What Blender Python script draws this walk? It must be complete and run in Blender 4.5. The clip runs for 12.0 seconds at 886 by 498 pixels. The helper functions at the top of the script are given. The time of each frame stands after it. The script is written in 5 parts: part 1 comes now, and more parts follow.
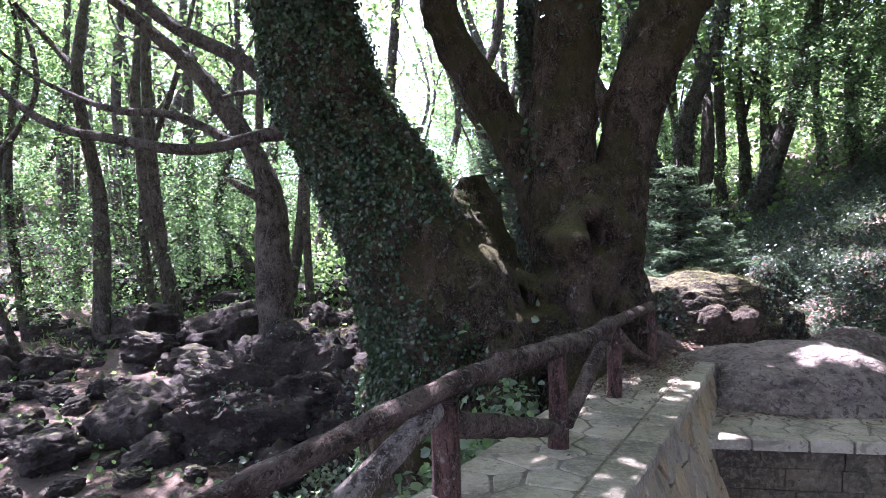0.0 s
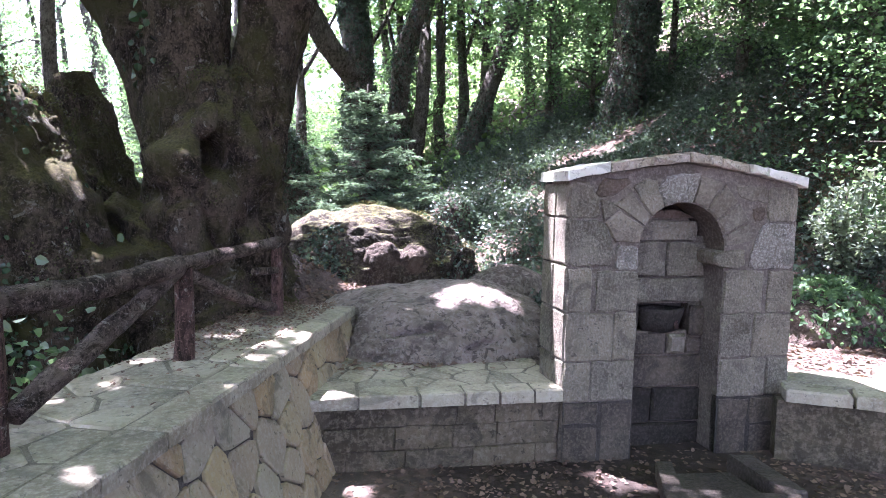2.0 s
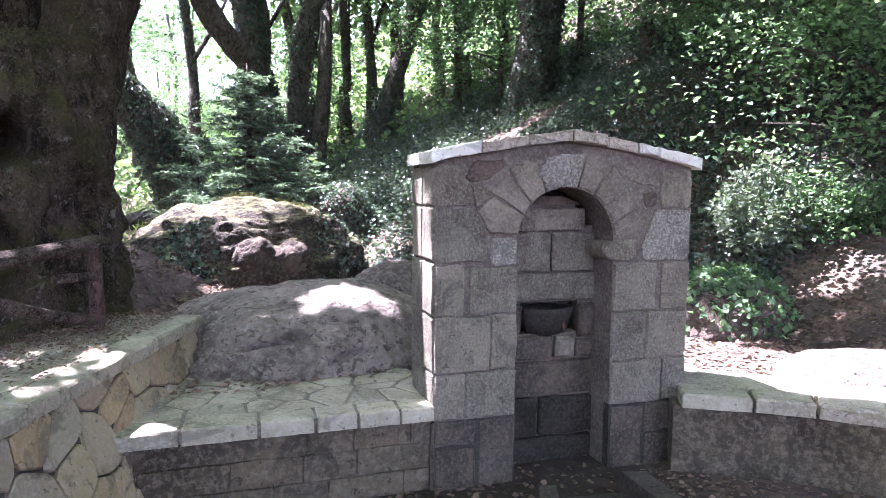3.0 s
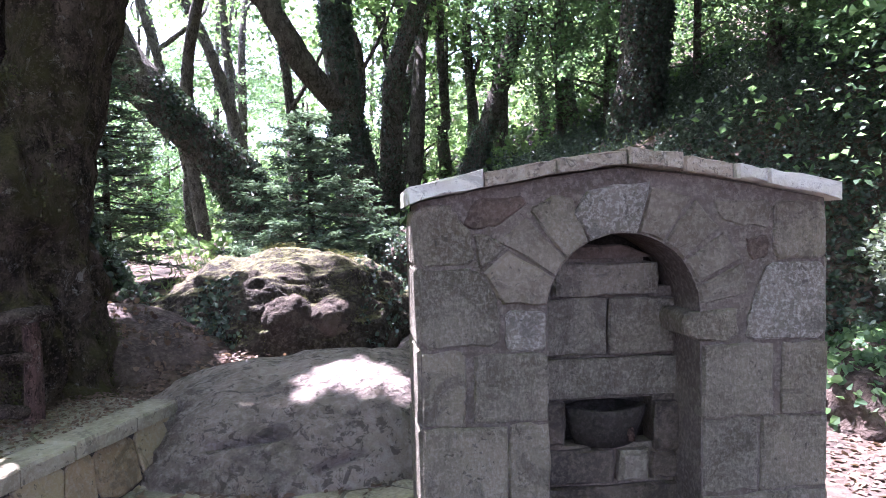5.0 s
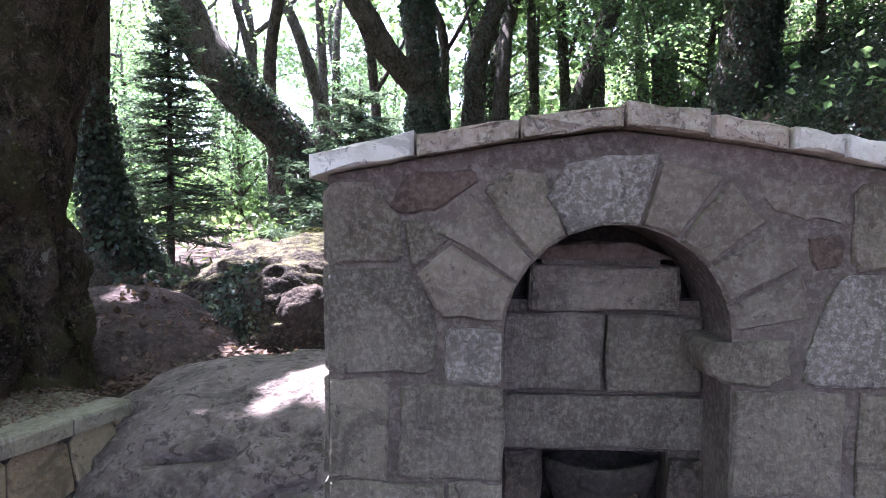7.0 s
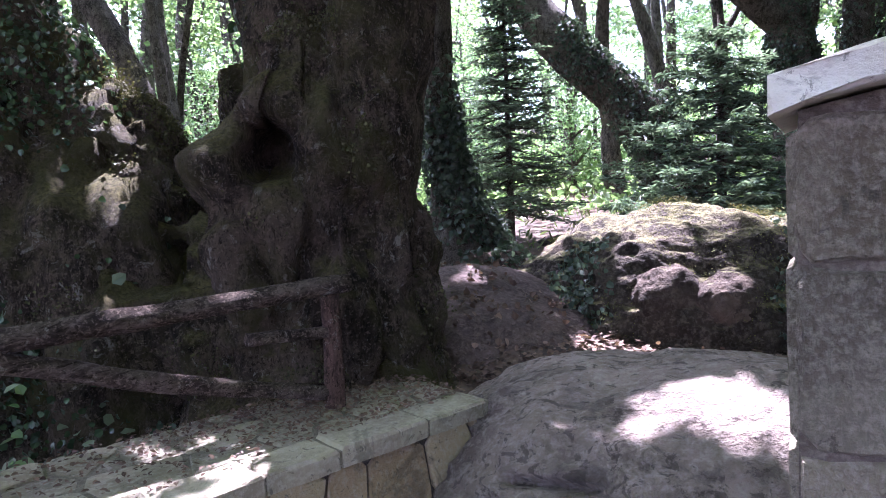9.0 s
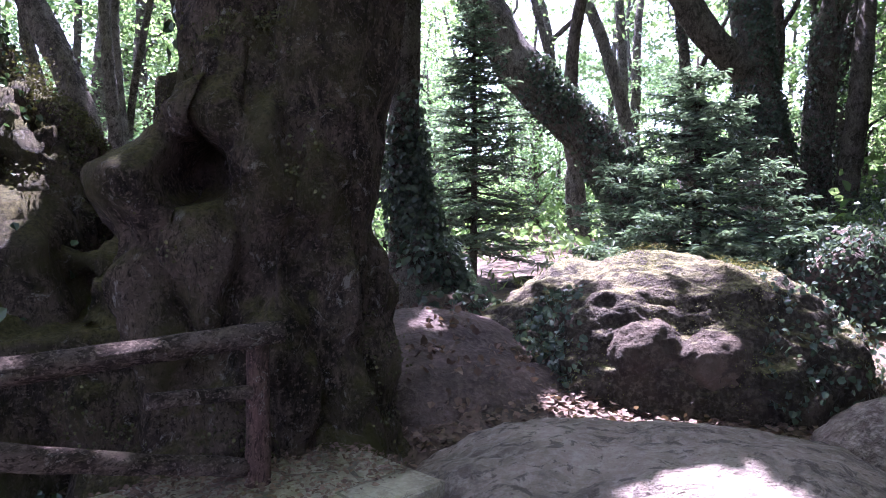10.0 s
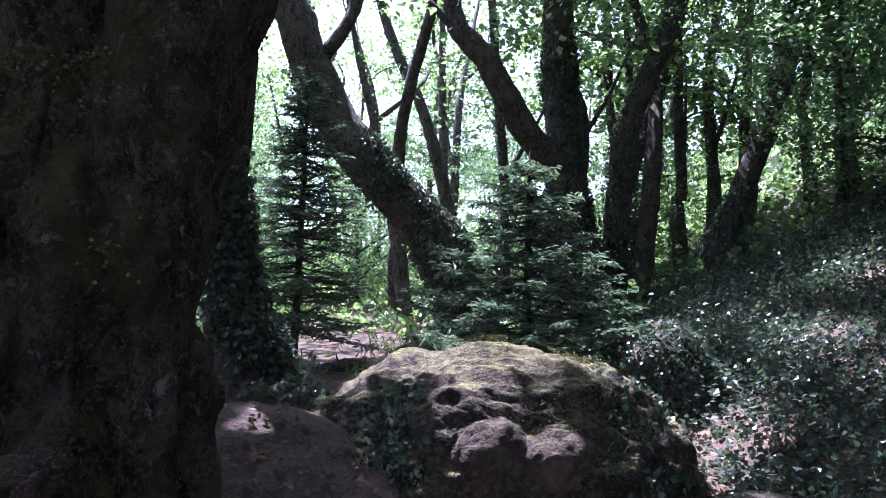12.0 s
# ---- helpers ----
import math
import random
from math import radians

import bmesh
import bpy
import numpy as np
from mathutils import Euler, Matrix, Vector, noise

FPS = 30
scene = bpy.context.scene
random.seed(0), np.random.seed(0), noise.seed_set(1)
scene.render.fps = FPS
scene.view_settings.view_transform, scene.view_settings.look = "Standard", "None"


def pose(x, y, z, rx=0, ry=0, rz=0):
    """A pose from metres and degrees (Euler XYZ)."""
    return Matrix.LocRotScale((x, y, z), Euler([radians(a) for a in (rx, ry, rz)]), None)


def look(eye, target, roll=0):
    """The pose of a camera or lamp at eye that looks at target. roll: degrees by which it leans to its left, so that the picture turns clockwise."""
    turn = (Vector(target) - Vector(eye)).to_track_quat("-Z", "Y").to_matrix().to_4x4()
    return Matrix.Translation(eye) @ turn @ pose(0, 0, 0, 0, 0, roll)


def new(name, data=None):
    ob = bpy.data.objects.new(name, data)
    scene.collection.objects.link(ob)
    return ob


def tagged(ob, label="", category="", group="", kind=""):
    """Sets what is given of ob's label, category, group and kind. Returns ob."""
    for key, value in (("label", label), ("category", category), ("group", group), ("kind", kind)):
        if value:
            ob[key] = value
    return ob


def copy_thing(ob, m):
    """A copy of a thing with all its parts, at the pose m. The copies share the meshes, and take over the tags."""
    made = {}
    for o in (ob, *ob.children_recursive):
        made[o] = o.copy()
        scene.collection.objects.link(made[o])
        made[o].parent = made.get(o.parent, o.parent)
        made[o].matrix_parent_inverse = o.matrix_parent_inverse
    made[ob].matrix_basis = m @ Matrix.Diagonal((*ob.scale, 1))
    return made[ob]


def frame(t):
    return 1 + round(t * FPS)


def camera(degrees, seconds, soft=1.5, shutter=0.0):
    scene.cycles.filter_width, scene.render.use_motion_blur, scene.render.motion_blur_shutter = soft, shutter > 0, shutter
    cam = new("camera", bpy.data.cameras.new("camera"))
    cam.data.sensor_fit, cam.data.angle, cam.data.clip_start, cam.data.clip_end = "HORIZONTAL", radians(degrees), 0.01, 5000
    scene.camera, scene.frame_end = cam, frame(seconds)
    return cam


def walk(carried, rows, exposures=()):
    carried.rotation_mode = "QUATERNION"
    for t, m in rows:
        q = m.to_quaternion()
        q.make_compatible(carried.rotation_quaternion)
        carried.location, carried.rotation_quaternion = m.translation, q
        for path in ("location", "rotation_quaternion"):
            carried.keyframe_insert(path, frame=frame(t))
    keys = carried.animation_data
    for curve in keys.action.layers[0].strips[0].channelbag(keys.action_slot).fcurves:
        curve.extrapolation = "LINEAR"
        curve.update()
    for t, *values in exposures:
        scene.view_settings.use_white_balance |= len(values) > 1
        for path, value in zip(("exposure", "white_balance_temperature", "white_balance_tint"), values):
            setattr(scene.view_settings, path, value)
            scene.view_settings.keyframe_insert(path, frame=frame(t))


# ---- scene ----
cam = camera(67.6, 12.0, soft=0.6)
PATH = [
    (0, (0.474, -0.303, 1.487), (0.291, 1.688, 1.506), -0.8),
    (0.5, (0.654, -0.065, 1.441), (0.755, 1.932, 1.393), 0.0),
    (1, (0.876, 0.195, 1.434), (1.334, 2.141, 1.35), 1.1),
    (1.5, (1.132, 0.351, 1.414), (1.584, 2.297, 1.316), 0.7),
    (2, (1.408, 0.481, 1.42), (1.946, 2.4, 1.25), 1.1),
    (2.5, (1.69, 0.718, 1.396), (2.428, 2.557, 1.122), 1.2),
    (3, (1.893, 0.879, 1.394), (2.64, 2.725, 1.204), 0.4),
    (3.2, (2.006, 0.981, 1.391), (2.628, 2.874, 1.214), 0.2),
    (4.8, (2.571, 1.542, 1.421), (3.076, 3.473, 1.295), -0.5),
    (5, (2.644, 1.61, 1.427), (3.027, 3.572, 1.357), -1.3),
    (5.5, (2.828, 1.681, 1.439), (3.07, 3.663, 1.331), 0.7),
    (6, (2.927, 1.787, 1.428), (3.115, 3.777, 1.355), -1.4),
    (6.5, (3.034, 1.986, 1.392), (3.133, 3.979, 1.269), 0.6),
    (7, (3.162, 2.095, 1.408), (3.232, 4.091, 1.311), 0.3),
    (7.5, (3.24, 2.136, 1.425), (2.924, 4.109, 1.347), 1.0),
    (7.7, (3.241, 2.16, 1.432), (2.816, 4.112, 1.324), -0.7),
    (9.3, (2.848, 2.738, 1.413), (1.921, 4.501, 1.239), -1.4),
    (9.5, (2.824, 2.813, 1.419), (1.884, 4.572, 1.269), -0.3),
    (10, (2.748, 2.966, 1.424), (1.99, 4.815, 1.354), 0.1),
    (10.5, (2.615, 3.107, 1.441), (2.146, 5.05, 1.379), -0.1),
    (11, (2.559, 3.176, 1.455), (2.192, 5.142, 1.424), 1.9),
    (11.5, (2.549, 3.173, 1.475), (2.267, 5.153, 1.518), 2.3),
    (12, (2.546, 3.185, 1.496), (2.324, 5.167, 1.655), 2.2),
]
walk(cam, [(t, look(e, g, r)) for t, e, g, r in PATH], exposures=[(0, 3.1, 5450, 40), (1.5, 3.42, 5450, 38), (2.2, 3.78, 5450, 37), (3.2, 3.8, 5450, 37), (5, 3.4, 5450, 37), (7.5, 3.32, 5450, 37), (9.5, 3.36, 5350, 44), (10.5, 3.22, 5350, 47), (11.5, 3.02, 5250, 43), (12, 2.42, 5150, 38)])

# ---- world, sun, exposure ----
SUN = Vector((-0.8, 1.0, 2.75)).normalized()
world = bpy.data.worlds.new("sky")
scene.world = world
world.use_nodes = True
wn = world.node_tree.nodes
sky = wn.new("ShaderNodeTexSky")
sky.sky_type, sky.sun_disc = "NISHITA", False
sky.sun_elevation = math.asin(SUN.z)
sky.sun_rotation = math.atan2(SUN.x, SUN.y)
sky.air_density, sky.dust_density, sky.ozone_density = 1.0, 2.0, 1.0
haze = wn.new("ShaderNodeHueSaturation")
haze.inputs["Saturation"].default_value = 0.6
world.node_tree.links.new(sky.outputs[0], haze.inputs["Color"])
world.node_tree.links.new(haze.outputs[0], wn["Background"].inputs[0])
wn["Background"].inputs[1].default_value = 0.15
sun = new("sun", bpy.data.lights.new("sun", "SUN"))
sun.data.energy, sun.data.angle, sun.data.color = 5.0, radians(0.5), (1.0, 0.95, 0.86)
sun.matrix_world = look((0, 0, 0), -SUN)


# ---- materials ----
def graph(name):
    m = bpy.data.materials.new(name)
    m.use_nodes = True
    t = m.node_tree
    return m, t, t.nodes["Principled BSDF"]


def node(t, kind, **inputs):
    n = t.nodes.new(kind)
    for k, v in inputs.items():
        key = int(k[1:]) if k[0] == "i" and k[1:].isdigit() else k.replace("_", " ")
        if hasattr(v, "is_output"):
            t.links.new(v, n.inputs[key])
        else:
            n.inputs[key].default_value = v
    return n


def ramp(t, fac, stops):
    r = t.nodes.new("ShaderNodeValToRGB")
    e = r.color_ramp.elements
    while len(e) < len(stops):
        e.new(0.5)
    for el, (p, c) in zip(e, stops):
        el.position, el.color = p, (*c, 1)
    t.links.new(fac, r.inputs[0])
    return r.outputs[0]


def mix(t, fac, a, b, mode="MIX"):
    m = t.nodes.new("ShaderNodeMix")
    m.data_type, m.blend_type = "RGBA", mode
    for i, v in ((0, fac), (6, a), (7, b)):
        if hasattr(v, "is_output"):
            t.links.new(v, m.inputs[i])
        else:
            m.inputs[i].default_value = v if i == 0 else (*v, 1)
    return m.outputs[2]


def noise_tex(t, scale, detail=6, rough=0.6, coord=None, dist=0.0):
    n = node(t, "ShaderNodeTexNoise", Scale=scale, Detail=detail, Roughness=rough, Distortion=dist)
    if coord is not None:
        t.links.new(coord, n.inputs["Vector"])
    return n.outputs[0]


def bump(t, bsdf, height, strength, distance):
    b = node(t, "ShaderNodeBump", Strength=strength, Distance=distance, Height=height)
    t.links.new(b.outputs[0], bsdf.inputs["Normal"])


def stretched(t, sx, sy, sz):
    g = t.nodes.new("ShaderNodeNewGeometry")
    m = node(t, "ShaderNodeMapping", Vector=g.outputs["Position"], Scale=(sx, sy, sz))
    return m.outputs[0]


def up_facing(t, low, high, rough_scale=6.0):
    """How far the surface looks up, broken by noise: where moss and litter gather."""
    g = t.nodes.new("ShaderNodeNewGeometry")
    s = node(t, "ShaderNodeSeparateXYZ", Vector=g.outputs["Normal"])
    n = noise_tex(t, rough_scale, 5, 0.65, g.outputs["Position"])
    a = node(t, "ShaderNodeMath", i0=s.outputs[2], i1=n)
    a.operation = "ADD"
    m = node(t, "ShaderNodeMapRange", Value=a.outputs[0])
    m.inputs["From Min"].default_value, m.inputs["From Max"].default_value = low, high
    return m.outputs[0]


def stone_mat(name, dark, light, spots, scale=3.0, fine=60.0, relief=0.012, rough=0.9, moss=None, moss_at=(1.1, 1.5), moss_color=(0.09, 0.10, 0.025), grain=0.4, tones=None, pits=0.6, tooled=0.0):
    m, t, b = graph(name)
    p = stretched(t, 1, 1, 1)
    rnd = t.nodes.new("ShaderNodeObjectInfo").outputs["Random"]
    big = noise_tex(t, scale, 7, 0.62, p, 0.4)
    col = ramp(t, big, [(0.38, dark), (0.5, tuple((a + c) / 2 for a, c in zip(dark, light))), (0.62, light)])
    col = mix(t, 0.55, col, ramp(t, rnd, [(0.0, tuple(c * 0.78 for c in dark)), (0.5, light), (1.0, tuple(min(1, c * 1.15) for c in light))]), "OVERLAY")
    if tones:
        col = mix(t, 0.65, col, ramp(t, rnd, [(k / len(tones), c) for k, c in enumerate(tones)]))
    gr = noise_tex(t, fine, 4, 0.7, p)
    col = mix(t, ramp(t, gr, [(0.46, (0, 0, 0)), (0.64, (grain, grain, grain))]), col, spots)
    lich = noise_tex(t, scale * 1.8, 8, 0.7, p, 0.8)
    col = mix(t, ramp(t, lich, [(0.54, (0, 0, 0)), (0.62, (0.6, 0.6, 0.6))]), col, tuple(c * 0.55 for c in dark))
    pit = noise_tex(t, scale * 9, 5, 0.7, p, 0.5)
    col = mix(t, ramp(t, pit, [(pits, (0, 0, 0)), (pits + 0.05, (0.7, 0.7, 0.7))]), col, tuple(c * 0.4 for c in dark))
    if moss:
        col = mix(t, up_facing(t, *moss_at), col, ramp(t, noise_tex(t, 35, 4, 0.7, p), [(0.3, tuple(c * 0.45 for c in moss_color)), (0.7, tuple(min(1, c * 1.9) for c in moss_color))]))
    t.links.new(col, b.inputs["Base Color"])
    b.inputs["Roughness"].default_value = rough
    b.inputs["Specular IOR Level"].default_value = 0.25
    h = node(t, "ShaderNodeMath", i0=gr, i1=noise_tex(t, scale * 5, 8, 0.7, p))
    h.operation = "ADD"
    high = h.outputs[0]
    if tooled:
        # upright chisel strokes, broken up by the grain
        marks = noise_tex(t, 1.0, 3, 0.6, stretched(t, 110, 110, 42), 0.9)
        col = mix(t, ramp(t, marks, [(0.52, (0, 0, 0)), (0.66, (tooled, tooled, tooled))]), col, spots)
        t.links.new(col, b.inputs["Base Color"])
        k = node(t, "ShaderNodeMath", i0=high, i1=marks)
        k.operation = "ADD"
        high = k.outputs[0]
    bump(t, b, high, 0.8, relief)
    return m


def bark_mat(name, dark, light, moss=None, scale=5.0, way=(1, 1, 0.5), relief=0.05):
    m, t, b = graph(name)
    p = stretched(t, *way)
    q = stretched(t, 1, 1, 1)
    ridge = noise_tex(t, scale * 3, 10, 0.75, p, 0.6)
    col = ramp(t, ridge, [(0.40, tuple(c * 0.35 for c in dark)), (0.5, dark), (0.6, light)])
    plates = noise_tex(t, scale * 0.8, 5, 0.6, q)
    col = mix(t, ramp(t, plates, [(0.48, (0, 0, 0)), (0.6, (0.6, 0.6, 0.6))]), col, tuple(c * 1.1 for c in light))
    lich = noise_tex(t, scale * 2.4, 6, 0.8, q, 0.6)
    col = mix(t, ramp(t, lich, [(0.585, (0, 0, 0)), (0.63, (0.75, 0.75, 0.75))]), col, (0.32, 0.30, 0.26))
    crack = noise_tex(t, scale * 7, 8, 0.8, p, 2.0)
    col = mix(t, 1.0, col, ramp(t, crack, [(0.40, (0.22, 0.2, 0.18)), (0.49, (1, 1, 1)), (0.64, (1.0, 1.0, 1.0))]), "MULTIPLY")
    spot = noise_tex(t, scale * 14, 4, 0.7, q)
    col = mix(t, ramp(t, spot, [(0.54, (0, 0, 0)), (0.62, (0.6, 0.6, 0.6))]), col, tuple(c * 1.6 for c in light))
    if moss:
        mk = noise_tex(t, scale * 0.55, 6, 0.7, q)
        col = mix(t, up_facing(t, 0.85, 1.3, 9.0), col, ramp(t, noise_tex(t, 60, 4, 0.7, q), [(0.35, tuple(c * 0.6 for c in moss)), (0.65, tuple(c * 2.2 for c in moss))]))
        col = mix(t, ramp(t, mk, [(0.47, (0, 0, 0)), (0.62, (0.85, 0.85, 0.85))]), col, moss)
    t.links.new(col, b.inputs["Base Color"])
    b.inputs["Roughness"].default_value = 0.92
    b.inputs["Specular IOR Level"].default_value = 0.2
    flake = noise_tex(t, scale * 9, 6, 0.8, q, 1.5)
    hh = node(t, "ShaderNodeMath", i0=ridge, i1=flake)
    hh.operation = "ADD"
    bump(t, b, hh.outputs[0], 1.0, relief)
    return m


def leaf_mat(name, low, high, gloss=0.5, trans=0.45):
    m, t, b = graph(name)
    g = t.nodes.new("ShaderNodeNewGeometry")
    p = g.outputs["Position"]
    k = node(t, "ShaderNodeMath", i0=g.outputs["Random Per Island"], i1=noise_tex(t, 0.7, 3, 0.5, p))
    k.operation = "ADD"
    half = node(t, "ShaderNodeMath", i0=k.outputs[0], i1=0.5)
    half.operation = "MULTIPLY"
    col = ramp(t, half.outputs[0], [(0.2, low), (0.5, tuple((a + c) / 2 for a, c in zip(low, high))), (0.8, high)])
    t.links.new(col, b.inputs["Base Color"])
    b.inputs["Roughness"].default_value = gloss
    tr = node(t, "ShaderNodeBsdfTranslucent", Color=mix(t, 1.0, col, (1.45, 1.5, 0.95), "MULTIPLY"))
    mx = node(t, "ShaderNodeMixShader", i0=trans, i1=b.outputs[0], i2=tr.outputs[0])
    t.links.new(mx.outputs[0], t.nodes["Material Output"].inputs[0])
    return m


def litter_mat(name, dark, light, leafy):
    m, t, b = graph(name)
    p = stretched(t, 1, 1, 1)
    big = noise_tex(t, 0.9, 6, 0.65, p)
    col = ramp(t, big, [(0.35, dark), (0.65, light)])
    v = t.nodes.new("ShaderNodeTexVoronoi")
    v.inputs["Scale"].default_value = 22
    t.links.new(p, v.inputs["Vector"])
    sep = node(t, "ShaderNodeSeparateColor", Color=v.outputs["Color"])
    lf = ramp(t, sep.outputs[0], [(0.0, tuple(c * 0.4 for c in leafy)), (0.5, leafy), (1.0, tuple(c * 1.6 for c in leafy))])
    col = mix(t, ramp(t, noise_tex(t, 2.3, 5, 0.7, p), [(0.42, (0, 0, 0)), (0.62, (0.8, 0.8, 0.8))]), col, lf)
    # damp earth spilled round the fountain's foot
    away = node(t, "ShaderNodeVectorMath", i0=p, i1=(3.25, 3.2, 0.0))
    away.operation = "DISTANCE"
    edge = node(t, "ShaderNodeMath", i0=away.outputs["Value"], i1=noise_tex(t, 2.6, 5, 0.7, p))
    edge.operation = "ADD"
    scaled = node(t, "ShaderNodeMath", i0=edge.outputs[0], i1=0.4)
    scaled.operation = "MULTIPLY"
    wet = ramp(t, scaled.outputs[0], [(0.5, (0.75, 0.75, 0.75)), (0.72, (0, 0, 0))])
    col = mix(t, wet, col, tuple(c * 0.5 for c in dark))
    t.links.new(col, b.inputs["Base Color"])
    b.inputs["Roughness"].default_value = 0.95
    b.inputs["Specular IOR Level"].default_value = 0.15
    h = node(t, "ShaderNodeMath", i0=v.outputs["Distance"], i1=noise_tex(t, 40, 6, 0.7, p))
    h.operation = "ADD"
    bump(t, b, h.outputs[0], 0.8, 0.02)
    return m


M_GROUND = litter_mat("forest_floor", (0.042, 0.032, 0.026), (0.125, 0.1, 0.085), (0.14, 0.094, 0.071))
M_FACE = stone_mat("dressed_stone", (0.134, 0.118, 0.09), (0.278, 0.25, 0.198), (0.41, 0.375, 0.31), 3.5, 75.0, 0.018, grain=0.34, tooled=0.14)
M_MORTAR = stone_mat("mortar", (0.15, 0.126, 0.103), (0.255, 0.218, 0.182), (0.32, 0.278, 0.236), 5.0, 60.0, 0.014)
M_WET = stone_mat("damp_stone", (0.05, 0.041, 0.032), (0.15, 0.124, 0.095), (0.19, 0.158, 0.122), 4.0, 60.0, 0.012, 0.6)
# wet stone, darkened further for the shade deep in the niche
M_WETSHADE = stone_mat("soaked_shaded_stone", (0.022, 0.018, 0.014), (0.06, 0.05, 0.04), (0.085, 0.072, 0.058), 5.0, 60.0, 0.01, 0.85)
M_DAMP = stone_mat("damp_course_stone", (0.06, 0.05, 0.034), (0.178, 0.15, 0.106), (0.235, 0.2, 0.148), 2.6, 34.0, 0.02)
M_SLAB = stone_mat("pale_slab", (0.21, 0.19, 0.148), (0.385, 0.355, 0.285), (0.45, 0.42, 0.35), 3.0, 50.0, 0.008)
M_COPING = stone_mat("coping_stone", (0.24, 0.21, 0.17), (0.46, 0.41, 0.345), (0.56, 0.51, 0.45), 5.0, 60.0, 0.014, pits=0.55)
M_WHITECOPING = stone_mat("pale_coping_stone", (0.42, 0.40, 0.36), (0.60, 0.58, 0.53), (0.68, 0.66, 0.62), 4.0, 50.0, 0.008, grain=0.3)
M_CRAZY = stone_mat("yellow_fieldstone", (0.15, 0.125, 0.085), (0.31, 0.27, 0.195), (0.34, 0.31, 0.25), 3.0, 50.0, 0.014, tones=[(0.32, 0.285, 0.20), (0.34, 0.23, 0.11), (0.29, 0.275, 0.22), (0.24, 0.155, 0.09), (0.38, 0.295, 0.155), (0.24, 0.23, 0.195), (0.33, 0.26, 0.15)])
M_PAVEJOINT = stone_mat("paving_mortar", (0.15, 0.133, 0.105), (0.255, 0.23, 0.185), (0.30, 0.272, 0.222), 8.0, 90.0, 0.006)
M_JOINT = stone_mat("dark_joint", (0.10, 0.085, 0.066), (0.20, 0.172, 0.138), (0.24, 0.205, 0.165), 8.0, 90.0, 0.006)
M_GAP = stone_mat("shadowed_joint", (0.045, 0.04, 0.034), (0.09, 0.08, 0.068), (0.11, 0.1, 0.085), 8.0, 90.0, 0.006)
M_ROCK = stone_mat("grey_limestone", (0.135, 0.112, 0.097), (0.335, 0.288, 0.256), (0.42, 0.372, 0.335), 1.8, 26.0, 0.09, grain=0.4, pits=0.55)
M_BROWNROCK = stone_mat("brown_rock", (0.055, 0.041, 0.034), (0.185, 0.142, 0.12), (0.25, 0.20, 0.172), 2.4, 30.0, 0.06)
M_KNOB = stone_mat("earthy_rock", (0.05, 0.037, 0.029), (0.15, 0.118, 0.094), (0.23, 0.19, 0.155), 5.0, 30.0, 0.06, grain=0.3, moss=True, moss_at=(1.45, 1.8))
M_HUMP = stone_mat("reddish_rock", (0.058, 0.04, 0.034), (0.165, 0.122, 0.106), (0.23, 0.18, 0.16), 2.2, 34.0, 0.035, grain=0.3)
# face kept dark and top moss paler: sunlight on the boulder's top painted in
M_MOSSROCK_LIT = stone_mat("mossy_limestone_lit_top", (0.04, 0.03, 0.022), (0.145, 0.113, 0.085), (0.26, 0.22, 0.175), 3.4, 34.0, 0.08, grain=0.35, moss=True, moss_at=(1.18, 1.62), moss_color=(0.17, 0.158, 0.07))
M_RIVER = stone_mat("river_boulder", (0.026, 0.021, 0.018), (0.095, 0.078, 0.067), (0.16, 0.135, 0.12), 2.0, 26.0, 0.05, grain=0.22, moss=True, moss_at=(1.42, 1.75))
M_BARK = bark_mat("old_bark", (0.043, 0.031, 0.023), (0.128, 0.096, 0.071), (0.066, 0.06, 0.021), 4.5)
M_BARK2 = bark_mat("young_bark", (0.075, 0.063, 0.05), (0.17, 0.15, 0.125), None, 7.0)
M_PALE = bark_mat("pale_bark", (0.08, 0.068, 0.055), (0.19, 0.165, 0.135), None, 6.0)
M_LOG = bark_mat("weathered_log", (0.068, 0.049, 0.039), (0.165, 0.128, 0.106), None, 6.0, (1.2, 0.3, 1.2), 0.02)
M_BLEACHED = bark_mat("bleached_log", (0.13, 0.105, 0.09), (0.34, 0.30, 0.265), None, 6.0, (1.2, 0.3, 1.2), 0.02)
M_POST = bark_mat("reddish_post", (0.07, 0.042, 0.034), (0.135, 0.082, 0.068), None, 6.0, (1.2, 1.2, 0.3), 0.02)
M_LEAF = leaf_mat("broad_leaf", (0.056, 0.102, 0.048), (0.185, 0.268, 0.13), 0.42, 0.6)
M_LEAF2 = leaf_mat("dark_leaf", (0.05, 0.1, 0.057), (0.18, 0.27, 0.155), 0.46, 0.62)
M_COVER = leaf_mat("cover_leaf", (0.027, 0.045, 0.033), (0.082, 0.113, 0.088), 0.3, 0.35)
M_IVY = leaf_mat("ivy_leaf", (0.017, 0.038, 0.017), (0.05, 0.088, 0.04), 0.34, 0.2)
M_FIR = leaf_mat("fir_needle", (0.05, 0.082, 0.062), (0.145, 0.2, 0.155), 0.42, 0.35)
M_GRASS = leaf_mat("grass_blade", (0.06, 0.095, 0.035), (0.16, 0.215, 0.085), 0.5, 0.4)
M_DRY = leaf_mat("dry_leaf", (0.05, 0.030, 0.022), (0.19, 0.125, 0.092), 0.8, 0.15)


# ---- mesh helpers ----
def finish(ob, material, smooth=True):
    ob.data.materials.append(material)
    if smooth:
        ob.data.polygons.foreach_set("use_smooth", [True] * len(ob.data.polygons))
    return ob


